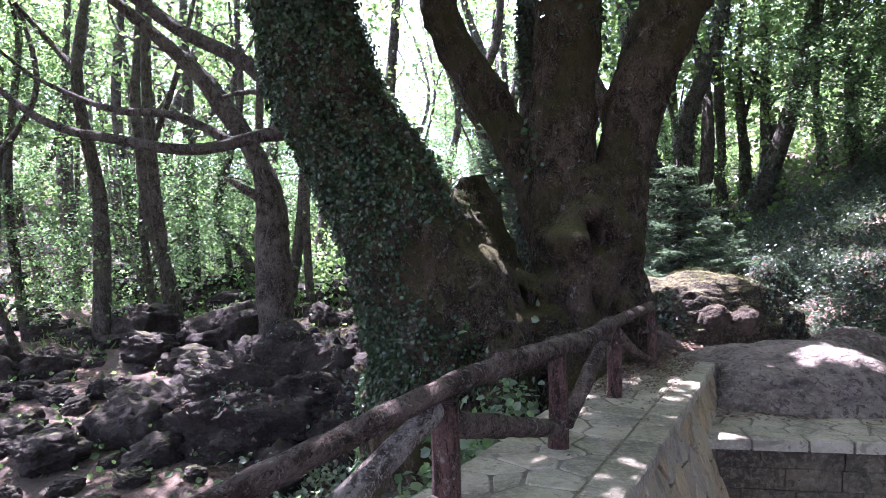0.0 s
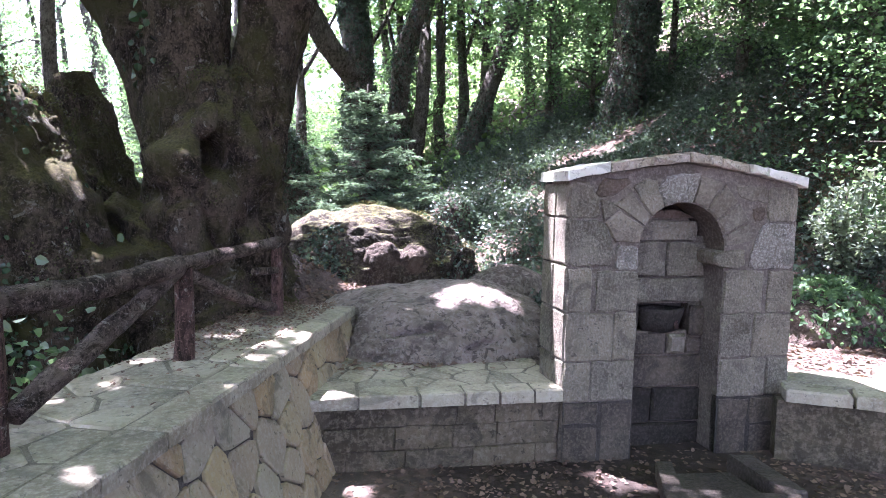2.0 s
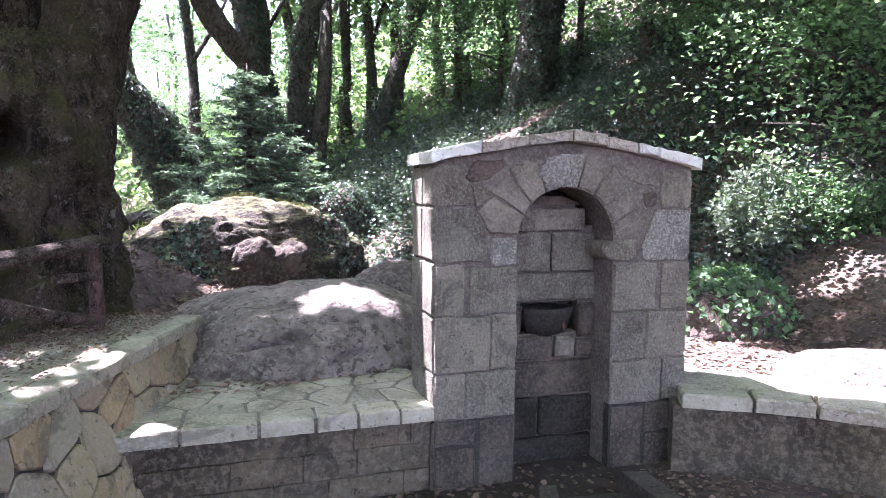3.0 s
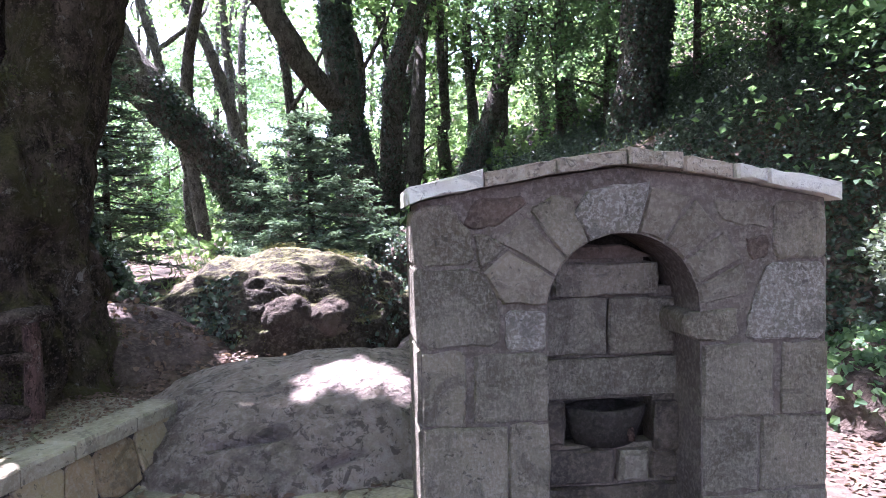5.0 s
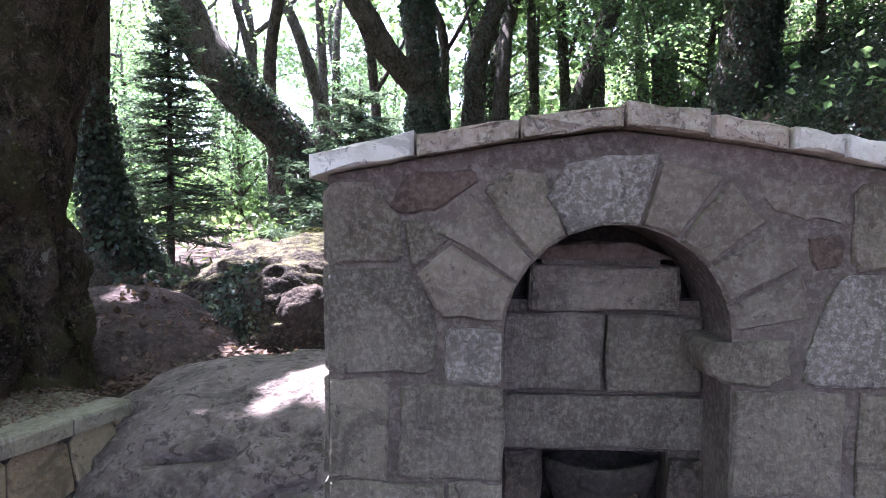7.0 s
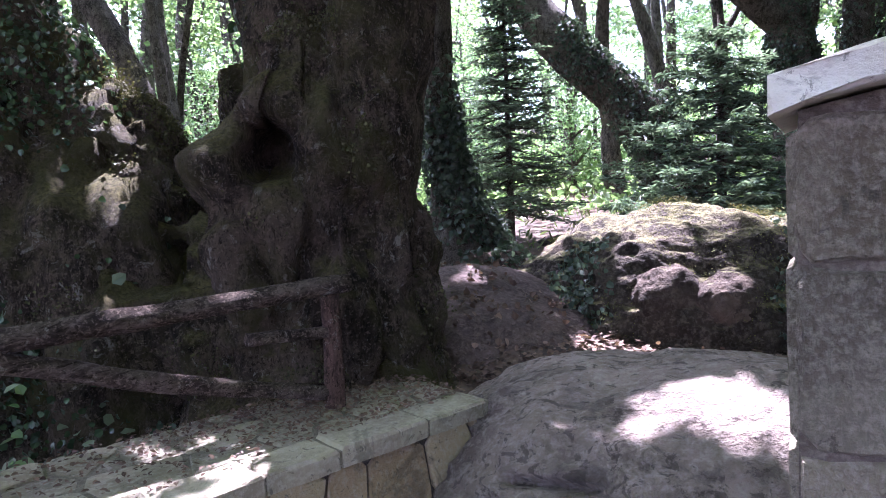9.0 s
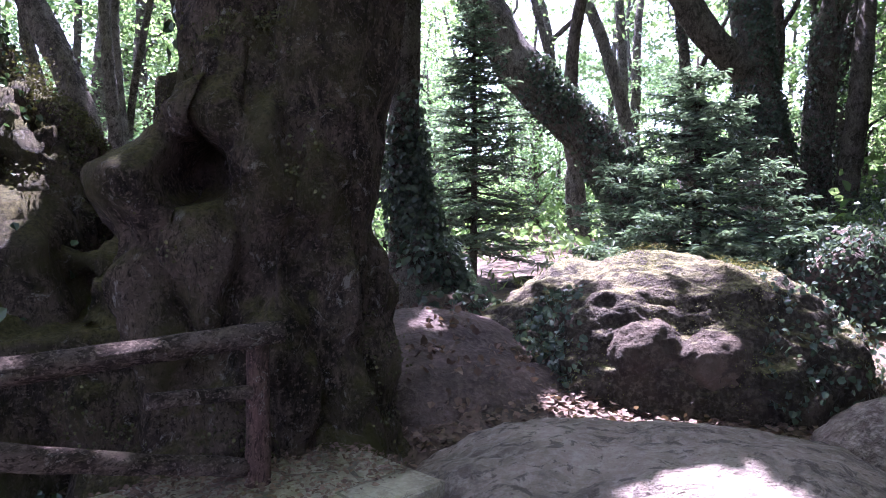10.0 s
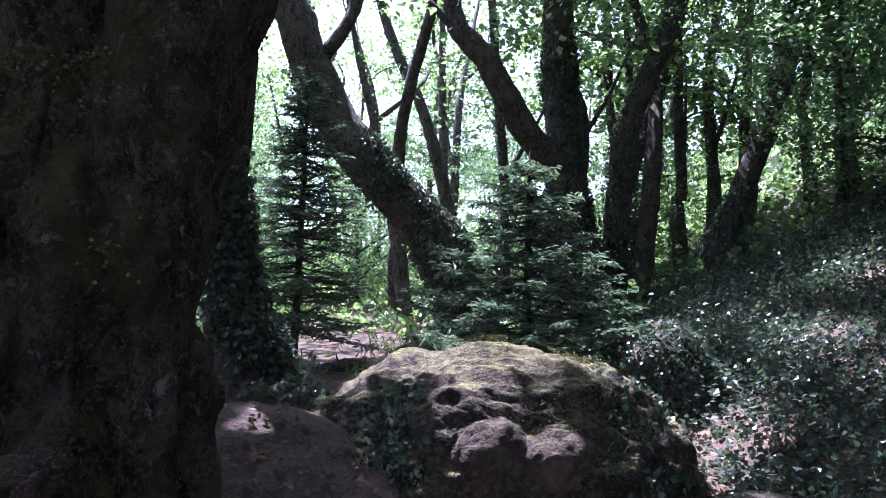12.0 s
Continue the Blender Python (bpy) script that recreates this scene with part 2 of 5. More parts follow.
def part(name, bm, material, parent=None, label="", smooth=True):
    me = bpy.data.meshes.new(name)
    bm.to_mesh(me)
    bm.free()
    ob = finish(new(name, me), material, smooth)
    ob.parent = parent
    if label:
        tagged(ob, label)
    return ob


def soup(name, verts, faces, material, parent=None, label="", smooth=False):
    me = bpy.data.meshes.new(name)
    me.from_pydata(verts.tolist() if hasattr(verts, "tolist") else verts, [], faces.tolist() if hasattr(faces, "tolist") else faces)
    ob = finish(new(name, me), material, smooth)
    ob.parent = parent
    if label:
        tagged(ob, label)
    return ob


def thing(name, m, label, category, group="", kind=""):
    e = new(name)
    e.matrix_world = m
    e.empty_display_size = 0.1
    return tagged(e, label, category, group, kind)


def smooth01(a, b, v):
    u = min(1.0, max(0.0, (v - a) / (b - a)))
    return u * u * (3 - 2 * u)


def rock_bm(sx, sy, sz, seed, lumps=0.25, rough=0.05, sub=4, flat=0.0, box=1.0, grooves=()):
    bm = bmesh.new()
    bmesh.ops.create_icosphere(bm, subdivisions=sub, radius=1.0)
    off = Vector((seed * 7.13, seed * 3.7, seed * 1.9))
    for v in bm.verts:
        d = v.co.normalized()
        r = 1 + lumps * noise.noise(d * 1.1 + off) + lumps * 0.5 * noise.noise(d * 2.3 + off * 2)
        r += rough * noise.fractal(d * 5 + off, 0.8, 2.1, 4)
        c = Vector([math.copysign(abs(q) ** box, q) for q in d]) * r
        for (ga, gb, wide, deep) in grooves:
            w = Vector((c.x * sx, c.y * sy, c.z * sz))
            a, b = Vector(ga), Vector(gb)
            u = min(1, max(0, (w - a).dot(b - a) / (b - a).length_squared))
            near = (w - a.lerp(b, u)).length / wide
            c *= 1 - deep * math.exp(-near * near)
        if flat and c.z > flat:
            c.z = flat + (c.z - flat) * 0.35
        v.co = Vector((c.x * sx, c.y * sy, c.z * sz))
    return bm


def tube_bm(pts, radii, seg=14, wob=0.12, seed=0, ridges=0.0, bm=None, step=0.18):
    """A tapered, uneven limb along a smooth line through pts."""
    bm = bm or bmesh.new()
    pts = [Vector(p) for p in pts]
    line, rad = [], []
    for i in range(len(pts) - 1):
        p0, p1, p2, p3 = pts[max(0, i - 1)], pts[i], pts[i + 1], pts[min(len(pts) - 1, i + 2)]
        k = max(2, int((p2 - p1).length / step))
        for j in range(k):
            u = j / k
            line.append(0.5 * ((2 * p1) + (p2 - p0) * u + (2 * p0 - 5 * p1 + 4 * p2 - p3) * u * u + (3 * p1 - p0 - 3 * p2 + p3) * u ** 3))
            rad.append(radii[i] * (1 - u) + radii[i + 1] * u)
    line.append(pts[-1])
    rad.append(radii[-1])
    off = Vector((seed * 5.1, seed * 2.3, seed))
    side = Vector((1, 0, 0))
    rings = []
    for i, (c, r) in enumerate(zip(line, rad)):
        d = (line[min(i + 1, len(line) - 1)] - line[max(0, i - 1)]).normalized()
        side = (side - d * side.dot(d)).normalized()
        up = d.cross(side)
        ring = []
        for s in range(seg):
            a = 2 * math.pi * s / seg
            w = side * math.cos(a) + up * math.sin(a)
            q = c + w * r
            rr = r * (1 + wob * noise.noise(q * (0.55 / max(r, 0.05)) + off) + 0.5 * wob * noise.noise(q * (1.6 / max(r, 0.05)) + off))
            rr += ridges * r * noise.noise(Vector((w.x * 3.2, w.y * 3.2, i * 0.06)) + off)
            ring.append(bm.verts.new(c + w * rr))
        rings.append(ring)
    for a, b in zip(rings, rings[1:]):
        for s in range(seg):
            bm.faces.new((a[s], a[(s + 1) % seg], b[(s + 1) % seg], b[s]))
    bm.faces.new(rings[0][::-1])
    bm.faces.new(rings[-1])
    return bm


def leaves(points, size, rng, droop=0.3, flat=0.5, width=0.75, normals=None, simple=False):
    """Folded four-cornered leaves at the points: corners and faces."""
    n = len(points)
    p = np.asarray(points, float)
    ax = rng.normal(size=(n, 3))
    ax[:, 2] = ax[:, 2] * (1 - flat) - droop
    ax /= np.linalg.norm(ax, axis=1)[:, None]
    nr = rng.normal(size=(n, 3)) * (1 - flat * 0.6) + (np.array([0, 0, 1.0]) * flat * 1.5 if normals is None else np.asarray(normals) * 1.6)
    sd = np.cross(ax, nr)
    sd /= np.linalg.norm(sd, axis=1)[:, None] + 1e-9
    up = np.cross(sd, ax)
    s = size * rng.uniform(0.6, 1.35, n)[:, None]
    if simple:
        v = np.stack([p, p + ax * s * 0.45 + sd * s * 0.5 * width + up * s * 0.12, p + ax * s, p + ax * s * 0.45 - sd * s * 0.5 * width + up * s * 0.12], 1)
        return v.reshape(-1, 3), np.arange(n)[:, None] * 4 + np.array([[0, 1, 2, 3]])
    v = np.empty((n, 6, 3))
    v[:, 0] = p
    v[:, 1] = p + ax * s * 0.32 + sd * s * 0.5 * width + up * s * 0.1
    v[:, 2] = p + ax * s * 0.72 + sd * s * 0.36 * width + up * s * 0.06
    v[:, 3] = p + ax * s - up * s * 0.08
    v[:, 4] = p + ax * s * 0.72 - sd * s * 0.36 * width + up * s * 0.06
    v[:, 5] = p + ax * s * 0.32 - sd * s * 0.5 * width + up * s * 0.1
    i = np.arange(n)[:, None] * 6
    f = np.concatenate([i + np.array([[0, 1, 2, 3]]), i + np.array([[0, 3, 4, 5]])])
    return v.reshape(-1, 3), f


# ---- ground ----
WALL_END = (1.97, 4.79)
ARC = [(4.14, 3.34), (4.42, 3.16), (4.63, 2.99), (4.82, 2.78), (5.0, 2.48), (5.14, 2.1), (5.22, 1.6), (5.24, 0.6), (5.2, -1.6), (5.1, -4.0)]


def arc_x(y):
    if y >= ARC[0][1]:
        return ARC[0][0]
    for (xa, ya), (xb, yb) in zip(ARC, ARC[1:]):
        if yb <= y <= ya:
            return xa + (xb - xa) * (ya - y) / (ya - yb)
    return ARC[-1][0]


def wall_side(x, y):
    return (x - WALL_END[0]) * 0.926 - (y - WALL_END[1]) * 0.379


def ground_z(x, y):
    s = smooth01(4.0, 8.0, y)
    up = 0.355 + 0.05 * smooth01(4.6, 5.4, y) + 0.075 * max(0.0, min(y, 40) - 4.2) + 0.10 * max(0.0, min(y, 70) - 19) + 0.5 * max(0.0, min(x, 30) - 3.4 - 2.4 * (1 - s))
    up += 0.27 * math.exp(-((x - 1.5) / 0.62) ** 2 - ((y - 5.85) / 0.48) ** 2)
    up += 0.05 * noise.noise(Vector((x * 0.6, y * 0.6, 3))) + 0.02 * noise.noise(Vector((x * 2.4, y * 2.4, 7)))
    bed = -0.85 + 0.19 * max(0.0, min(y, 14.5) - 4.2) + 0.09 * max(0.0, min(y, 70) - 14.5) + 0.14 * noise.noise(Vector((x * 0.8, y * 0.8, 1))) + 0.22 * max(0.0, -x - 9)
    if y < 4.8:
        edge = WALL_END[0] + (y - WALL_END[1]) * 0.409 - 0.5
    else:
        edge = 1.47 - 0.3 * (y - 4.8) if y < 12 else -0.7
    k = smooth01(0.0, 2.0, (edge - x) * 0.92)
    z = up * (1 - k) + bed * k
    if y < (4.55 if 1.2 < x < 3.05 else 3.9) and wall_side(x, y) > -0.25 and x < arc_x(y) + 0.25:
        z = 0.012 * noise.noise(Vector((x * 1.5, y * 1.5, 0)))
    return z


def axis(lo, hi, step, far):
    near = list(np.arange(lo, hi + 1e-6, step))
    a, b, d, out = lo, hi, step, []
    while a > -far:
        d *= 1.16
        a -= d
        near.insert(0, a)
    d = step
    while b < far:
        d *= 1.16
        b += d
        near.append(b)
    return near


gx, gy = axis(-5, 8, 0.11, 400), axis(-2, 10, 0.11, 400)
gv = [(x, y, ground_z(x, y)) for y in gy for x in gx]
nx = len(gx)
gf = [(j * nx + i, j * nx + i + 1, (j + 1) * nx + i + 1, (j + 1) * nx + i) for j in range(len(gy) - 1) for i in range(nx - 1)]
tagged(soup("ground", gv, gf, M_GROUND, smooth=True), "brown forest floor of earth and leaf litter", "ground", kind="structure")

# ---- masonry helpers ----
def clip(poly, p, n):
    """The side of a flat polygon that lies against n from p."""
    out = []
    for a, b in zip(poly, poly[1:] + poly[:1]):
        da, db = (a[0] - p[0]) * n[0] + (a[1] - p[1]) * n[1], (b[0] - p[0]) * n[0] + (b[1] - p[1]) * n[1]
        if da <= 0:
            out.append(a)
        if da * db < 0:
            u = da / (da - db)
            out.append((a[0] + (b[0] - a[0]) * u, a[1] + (b[1] - a[1]) * u))
    return out


def cells(poly, sites, gap):
    """Crazy paving: the polygon split round the sites, with open joints."""
    out = []
    for i, s in enumerate(sites):
        c = list(poly)
        for j, o in enumerate(sites):
            d = (o[0] - s[0], o[1] - s[1])
            ln = math.hypot(*d)
            if i == j or ln > 1.2 or len(c) < 3:
                continue
            n = (d[0] / ln, d[1] / ln)
            c = clip(c, ((s[0] + o[0]) / 2 - n[0] * gap / 2, (s[1] + o[1]) / 2 - n[1] * gap / 2), n)
        if len(c) >= 3:
            out.append(c)
    return out


def rounded(poly, cut=0.22):
    """The outline with its corners cut off."""
    out = []
    for a, b in zip(poly, poly[1:] + poly[:1]):
        out.append((a[0] + (b[0] - a[0]) * cut, a[1] + (b[1] - a[1]) * cut))
        out.append((b[0] + (a[0] - b[0]) * cut, b[1] + (a[1] - b[1]) * cut))
    return out


def piece(name, poly, low, high, m, material, parent, bevel=0.008, jitter=0.0, rng=None):
    """One stone: a flat polygon raised from low to high with worn edges, laid into the frame m."""
    cx, cy = sum(p[0] for p in poly) / len(poly), sum(p[1] for p in poly) / len(poly)
    tidy = []
    for p in poly:
        if not tidy or math.hypot(p[0] - tidy[-1][0], p[1] - tidy[-1][1]) > 0.012:
            tidy.append(p)
    if len(tidy) < 3:
        return None
    n = len(tidy)
    vs = []
    for z, ins in ((low, 0.0), (high - bevel, 0.0), (high, bevel)):
        for k, (x, y) in enumerate(tidy):
            d = math.hypot(x - cx, y - cy) + 1e-6
            f = 1 - ins / d
            jz = (rng.uniform(-jitter, jitter) if rng is not None and z == high else 0)
            vs.append(m @ Vector((cx + (x - cx) * f, cy + (y - cy) * f, z + jz)))
    fs = [tuple(range(2 * n, 3 * n))]
    for r in (0, 1):
        for k in range(n):
            a, b = r * n + k, r * n + (k + 1) % n
            fs.append((a, b, b + n, a + n))
    return soup(name, [tuple(v) for v in vs], fs, material, parent)


def prism_bm(poly, low, high, m):
    bm = bmesh.new()
    a = [bm.verts.new(m @ Vector((x, y, low))) for x, y in poly]
    b = [bm.verts.new(m @ Vector((x, y, high))) for x, y in poly]
    bm.faces.new(a[::-1])
    bm.faces.new(b)
    for i in range(len(poly)):
        j = (i + 1) % len(poly)
        bm.faces.new((a[i], a[j], b[j], b[i]))
    bmesh.ops.recalc_face_normals(bm, faces=bm.faces)
    return bm


def jitter_sites(x0, x1, y0, y1, step, rng, ratio=1.0):
    out = []
    rows = max(1, round((y1 - y0) / step))
    cols = max(1, round((x1 - x0) / (step * ratio)))
    for r in range(rows):
        for c in range(cols):
            out.append((x0 + (c + 0.5 + 0.5 * (r % 2) - 0.25 + rng.uniform(-0.47, 0.47)) * (x1 - x0) / cols, y0 + (r + 0.5 + rng.uniform(-0.47, 0.47)) * (y1 - y0) / rows))
    return out


FLAT = Matrix.Identity(4)
rng = np.random.default_rng(5)

# ---- raised wall beside the yard ----
WDIR = Vector((0.379, 0.926, 0)).normalized()
WLEN = 6.9
# frame of the wall: x along it from its far end towards the start, y to the stream side, z up
WM = Matrix(((-WDIR.x, -WDIR.y, 0, WALL_END[0]), (-WDIR.y, WDIR.x, 0, WALL_END[1]), (0, 0, 1, 0), (0, 0, 0, 1)))


def wall_point(s, off, z):
    return WM @ Vector((s, off, z))


M_FIELDJOINT = stone_mat("field_joint", (0.06, 0.052, 0.044), (0.12, 0.105, 0.09), (0.15, 0.13, 0.11), 8.0, 90.0, 0.006)
wall = thing("wall_terrace", FLAT, "low retaining wall faced with yellowish fieldstone", "wall", kind="structure")
bm = bmesh.new()
prof = [(-0.285, -0.3), (-0.021, 0.62), (0.54, 0.62), (0.62, -1.1)]
ends = []
for s in (0.0, WLEN):
    ends.append([bm.verts.new(wall_point(s, o, z)) for o, z in prof])
for i in range(4):
    j = (i + 1) % 4
    bm.faces.new((ends[0][i], ends[0][j], ends[1][j], ends[1][i]))
bm.faces.new(ends[0][::-1])
bm.faces.new(ends[1])
bmesh.ops.recalc_face_normals(bm, faces=bm.faces)
part("core", bm, M_FIELDJOINT, wall, "dark mortar core", smooth=False)

# ---- stone benches ----
FA = radians(-4.3)
FM = Matrix.Translation((2.955, 3.592, 0)) @ Matrix.Rotation(FA, 4, "Z") @ Matrix(((1, 0, 0, 0), (0, 0, 1, 0), (0, 1, 0, 0), (0, 0, 0, 1)))
# frame of the fountain: x along its face, y up, z into it
FW, FD = 1.335, 0.365

BENCH = [(1.545, 3.705), (2.975, 3.585), (3.02, 4.1), (2.6, 4.5), (1.95, 4.6), (1.80, 4.40)]
bench = thing("bench_wall", FLAT, "low stone bench wall with damp coursed front", "wall", kind="structure")
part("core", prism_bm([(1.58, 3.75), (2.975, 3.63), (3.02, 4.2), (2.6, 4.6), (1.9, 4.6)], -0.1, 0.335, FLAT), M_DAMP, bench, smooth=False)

side_bench = thing("bench_wall_curved", FLAT, "curved low stone wall with pale slab top", "wall", kind="structure")

# ---- fountain ----
fountain = thing("stone_fountain", FLAT, "old dressed stone wall fountain with arched niche", "fountain")
NL, NR, NZ = 0.397, 0.903, 1.14
NC, NRAD = (NL + NR) / 2, (NR - NL) / 2


def roof_z(u):
    """Underside of the coping along the face."""
    return 1.60 - 0.105 * (abs(u - 0.65) / 0.67) ** 1.25


outline = [(0.0, -0.1), (0.0, roof_z(0)), (0.2, roof_z(0.2)), (0.4, roof_z(0.4)), (0.65, roof_z(0.65)), (0.9, roof_z(0.9)), (1.1, roof_z(1.1)), (FW, roof_z(FW)), (FW, -0.1)]
niche = [(NR, -0.1), (NR, NZ)] + [(NC + NRAD * math.cos(math.pi * k / 14), NZ + NRAD * math.sin(math.pi * k / 14)) for k in range(1, 14)] + [(NL, NZ), (NL, -0.1)]
core = prism_bm(outline + niche, 0.007, 0.266, FM)
part("core", core, M_MORTAR, fountain, "pinkish mortar between the stones", smooth=False)
part("back", prism_bm([(0.0, -0.1), (0.0, roof_z(0)), (0.65, roof_z(0.65)), (FW, roof_z(FW)), (FW, -0.1)], 0.31, FD, FM), M_GAP, fountain, smooth=False)
for u0, u1 in ((0.0, NL), (NR, FW)):
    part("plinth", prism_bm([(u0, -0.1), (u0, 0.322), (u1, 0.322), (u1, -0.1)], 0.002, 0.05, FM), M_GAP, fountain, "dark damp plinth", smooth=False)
for lo_u, hi_u, lo_z, hi_z in ((NL, NR, -0.1, 0.655), (NL, 0.505, 0.655, 0.815), (0.82, NR, 0.655, 0.815), (NL, NR, 0.815, 1.2), (NC - 0.15, NC + 0.15, 1.2, 1.31)):
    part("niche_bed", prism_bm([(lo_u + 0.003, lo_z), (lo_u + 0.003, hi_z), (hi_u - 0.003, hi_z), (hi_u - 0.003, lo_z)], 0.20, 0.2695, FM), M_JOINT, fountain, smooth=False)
FO = Matrix.Translation((2.955, 3.592, 0)) @ Matrix.Rotation(FA, 4, "Z") @ Matrix(((1, 0, 0, 0), (0, 0, -1, 0), (0, 1, 0, 0), (0, 0, 0, 1)))


def rect(u0, u1, z0, z1, wob=0.0):
    """A slightly uneven block outline with clipped corners."""
    j = lambda: rng.uniform(-wob, wob)
    mid_u, mid_z = (u0 + u1) / 2, (z0 + z1) / 2
    q1, q2 = u0 + (u1 - u0) * 0.28, u0 + (u1 - u0) * 0.74
    c = wob * 0.8
    return [(u0 + c, z0 + j() * 0.5), (q1, z0 + j()), (mid_u, z0 + j()), (q2, z0 + j()), (u1 - c, z0 + j() * 0.5), (u1 + j() * 0.5, z0 + c), (u1 + j(), mid_z), (u1 + j() * 0.5, z1 - c), (u1 - c, z1 + j() * 0.5), (q2, z1 + j()), (mid_u, z1 + j()), (q1, z1 + j()), (u0 + c, z1 + j() * 0.5), (u0 + j() * 0.5, z1 - c), (u0 + j(), mid_z), (u0 + j() * 0.5, z0 + c)]


M_GRANITE = stone_mat("speckled_stone", (0.19, 0.172, 0.145), (0.36, 0.332, 0.285), (0.52, 0.485, 0.43), 4.0, 80.0, 0.022, grain=0.6)
M_BROWN = stone_mat("brown_stone", (0.09, 0.068, 0.052), (0.17, 0.132, 0.104), (0.205, 0.168, 0.138), 5.0, 70.0, 0.01)
M_OCHRE = stone_mat("greenish_stone", (0.145, 0.125, 0.097), (0.255, 0.225, 0.18), (0.30, 0.27, 0.225), 4.0, 60.0, 0.01)
left_blocks = [(0, .137, .81, 1.035), (.162, .395, .815, 1.022), (0, .262, .55, .80), (.272, .395, .55, .80), (0, .14, .33, .54), (.15, .395, .33, .54)]
right_blocks = [(.906, 1.15, .79, 1.022), (1.182, 1.335, .79, 1.02), (.906, 1.095, .545, .78), (1.105, 1.335, .545, .78), (.906, 1.19, .325, .53), (1.2, 1.335, .325, .53)]
for b in [(a - 0.003, c + 0.003, d - 0.003, e + 0.003) for a, c, d, e in left_blocks + right_blocks]:
    piece("block", rect(*b, 0.007), -0.05, rng.uniform(-0.002, 0.008), FO, M_FACE, fountain, 0.007, 0.003, rng)


def split(poly, wob=0.004):
    """A broken outline: each side of the polygon gets two uneven points between its corners, and the corners are worn."""
    out = []
    for a, b in zip(poly, poly[1:] + poly[:1]):
        for u in (0.1, 0.38, 0.66, 0.9):
            out.append((a[0] + (b[0] - a[0]) * u + rng.uniform(-wob, wob), a[1] + (b[1] - a[1]) * u + rng.uniform(-wob, wob)))
    return out


# uneven stones round the arch: outline along the face, material, how far it stands out
for poly, mt, out in (
        ([(0, 1.302), (.17, 1.308), (.163, 1.40), (.13, 1.44), (.10, 1.495), (0, 1.49)], M_FACE, 0.004),
        ([(0, 1.05), (.243, 1.055), (.248, 1.15), (.232, 1.215), (.188, 1.28), (.15, 1.296), (0, 1.292)], M_FACE, 0.006),
        ([(.268, 1.032), (.393, 1.03), (.393, 1.158), (.268, 1.16)], M_GRANITE, 0.004),
        ([(1.155, 1.295), (1.335, 1.29), (1.335, 1.478), (1.16, 1.49)], M_FACE, 0.004),
        ([(1.062, 1.036), (1.335, 1.034), (1.335, 1.28), (1.14, 1.283), (1.09, 1.19), (1.065, 1.11)], M_GRANITE, 0.008)):
    piece("block", split(poly), -0.05, out, FO, mt, fountain, 0.007, 0.003, rng)
for poly, mt, out in (
        ([(.14, 1.435), (.165, 1.408), (.25, 1.422), (.345, 1.495), (.335, 1.512), (.185, 1.512)], M_BROWN, 0.0),
        ([(.172, 1.402), (.238, 1.388), (.272, 1.352), (.2, 1.288), (.178, 1.306)], M_FACE, 0.001),
        ([(.949, 1.488), (1.15, 1.488), (1.143, 1.398), (1.04, 1.403), (.968, 1.438)], M_OCHRE, -0.001),
        ([(1.055, 1.368), (1.145, 1.378), (1.143, 1.30), (1.09, 1.285), (1.06, 1.32)], M_BROWN, -0.002)):
    piece("block", split(poly, 0.005), -0.05, out, FO, mt, fountain, 0.008, 0.003, rng)
impost = [(.842, 1.062), (.895, 1.037), (.98, 1.03), (1.028, 1.06), (1.026, 1.142), (.842, 1.132)]
piece("impost", split(impost), -0.18, 0.008, FO, M_FACE, fountain, 0.010, 0.003, rng)
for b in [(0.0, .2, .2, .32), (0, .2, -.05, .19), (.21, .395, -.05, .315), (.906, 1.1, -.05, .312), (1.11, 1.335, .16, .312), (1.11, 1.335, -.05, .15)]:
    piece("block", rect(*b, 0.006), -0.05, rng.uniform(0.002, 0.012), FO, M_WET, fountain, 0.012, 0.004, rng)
def voussoir(a0, a1, *back):
    """An arch stone between two angles of the niche, with its outer corners given."""
    p = [(NC + (NRAD + 0.002) * math.cos(radians(a)), NZ + (NRAD + 0.002) * math.sin(radians(a))) for a in (a1, (a0 + a1) / 2, a0)]
    edge = []
    for q, w in zip([p[-1], *back], [*back, p[0]]):
        edge.append(q)
        for u in (0.36, 0.7):
            edge.append((q[0] + (w[0] - q[0]) * u + rng.uniform(-0.004, 0.004), q[1] + (w[1] - q[1]) * u + rng.uniform(-0.004, 0.004)))
    return p[:-1] + edge


for a0, a1, back, mt, out in (
        (81, 116, ((.735, 1.552), (.62, 1.545), (.53, 1.525), (.485, 1.455)), M_GRANITE, 0.014),
        (117.5, 136, ((.487, 1.505), (.42, 1.515), (.357, 1.48), (.348, 1.455)), M_FACE, 0.004),
        (137.5, 151, ((.338, 1.446), (.248, 1.372), (.284, 1.353)), M_OCHRE, 0.002),
        (152.5, 172, ((.28, 1.345), (.2, 1.278), (.235, 1.212), (.26, 1.178)), M_OCHRE, 0.004),
        (60, 79, ((.835, 1.437), (.882, 1.503), (.742, 1.535)), M_OCHRE, 0.0),
        (40, 58, ((.972, 1.402), (.89, 1.492), (.84, 1.432)), M_OCHRE, 0.005),
        (19, 38, ((1.046, 1.302), (.985, 1.39)), M_OCHRE, 0.001),
        (4, 17, ((1.07, 1.19), (1.05, 1.288)), M_OCHRE, 0.0)):
    piece("voussoir", voussoir(a0, a1, *back), -0.26, out, FO, mt, fountain, 0.008, 0.003, rng)
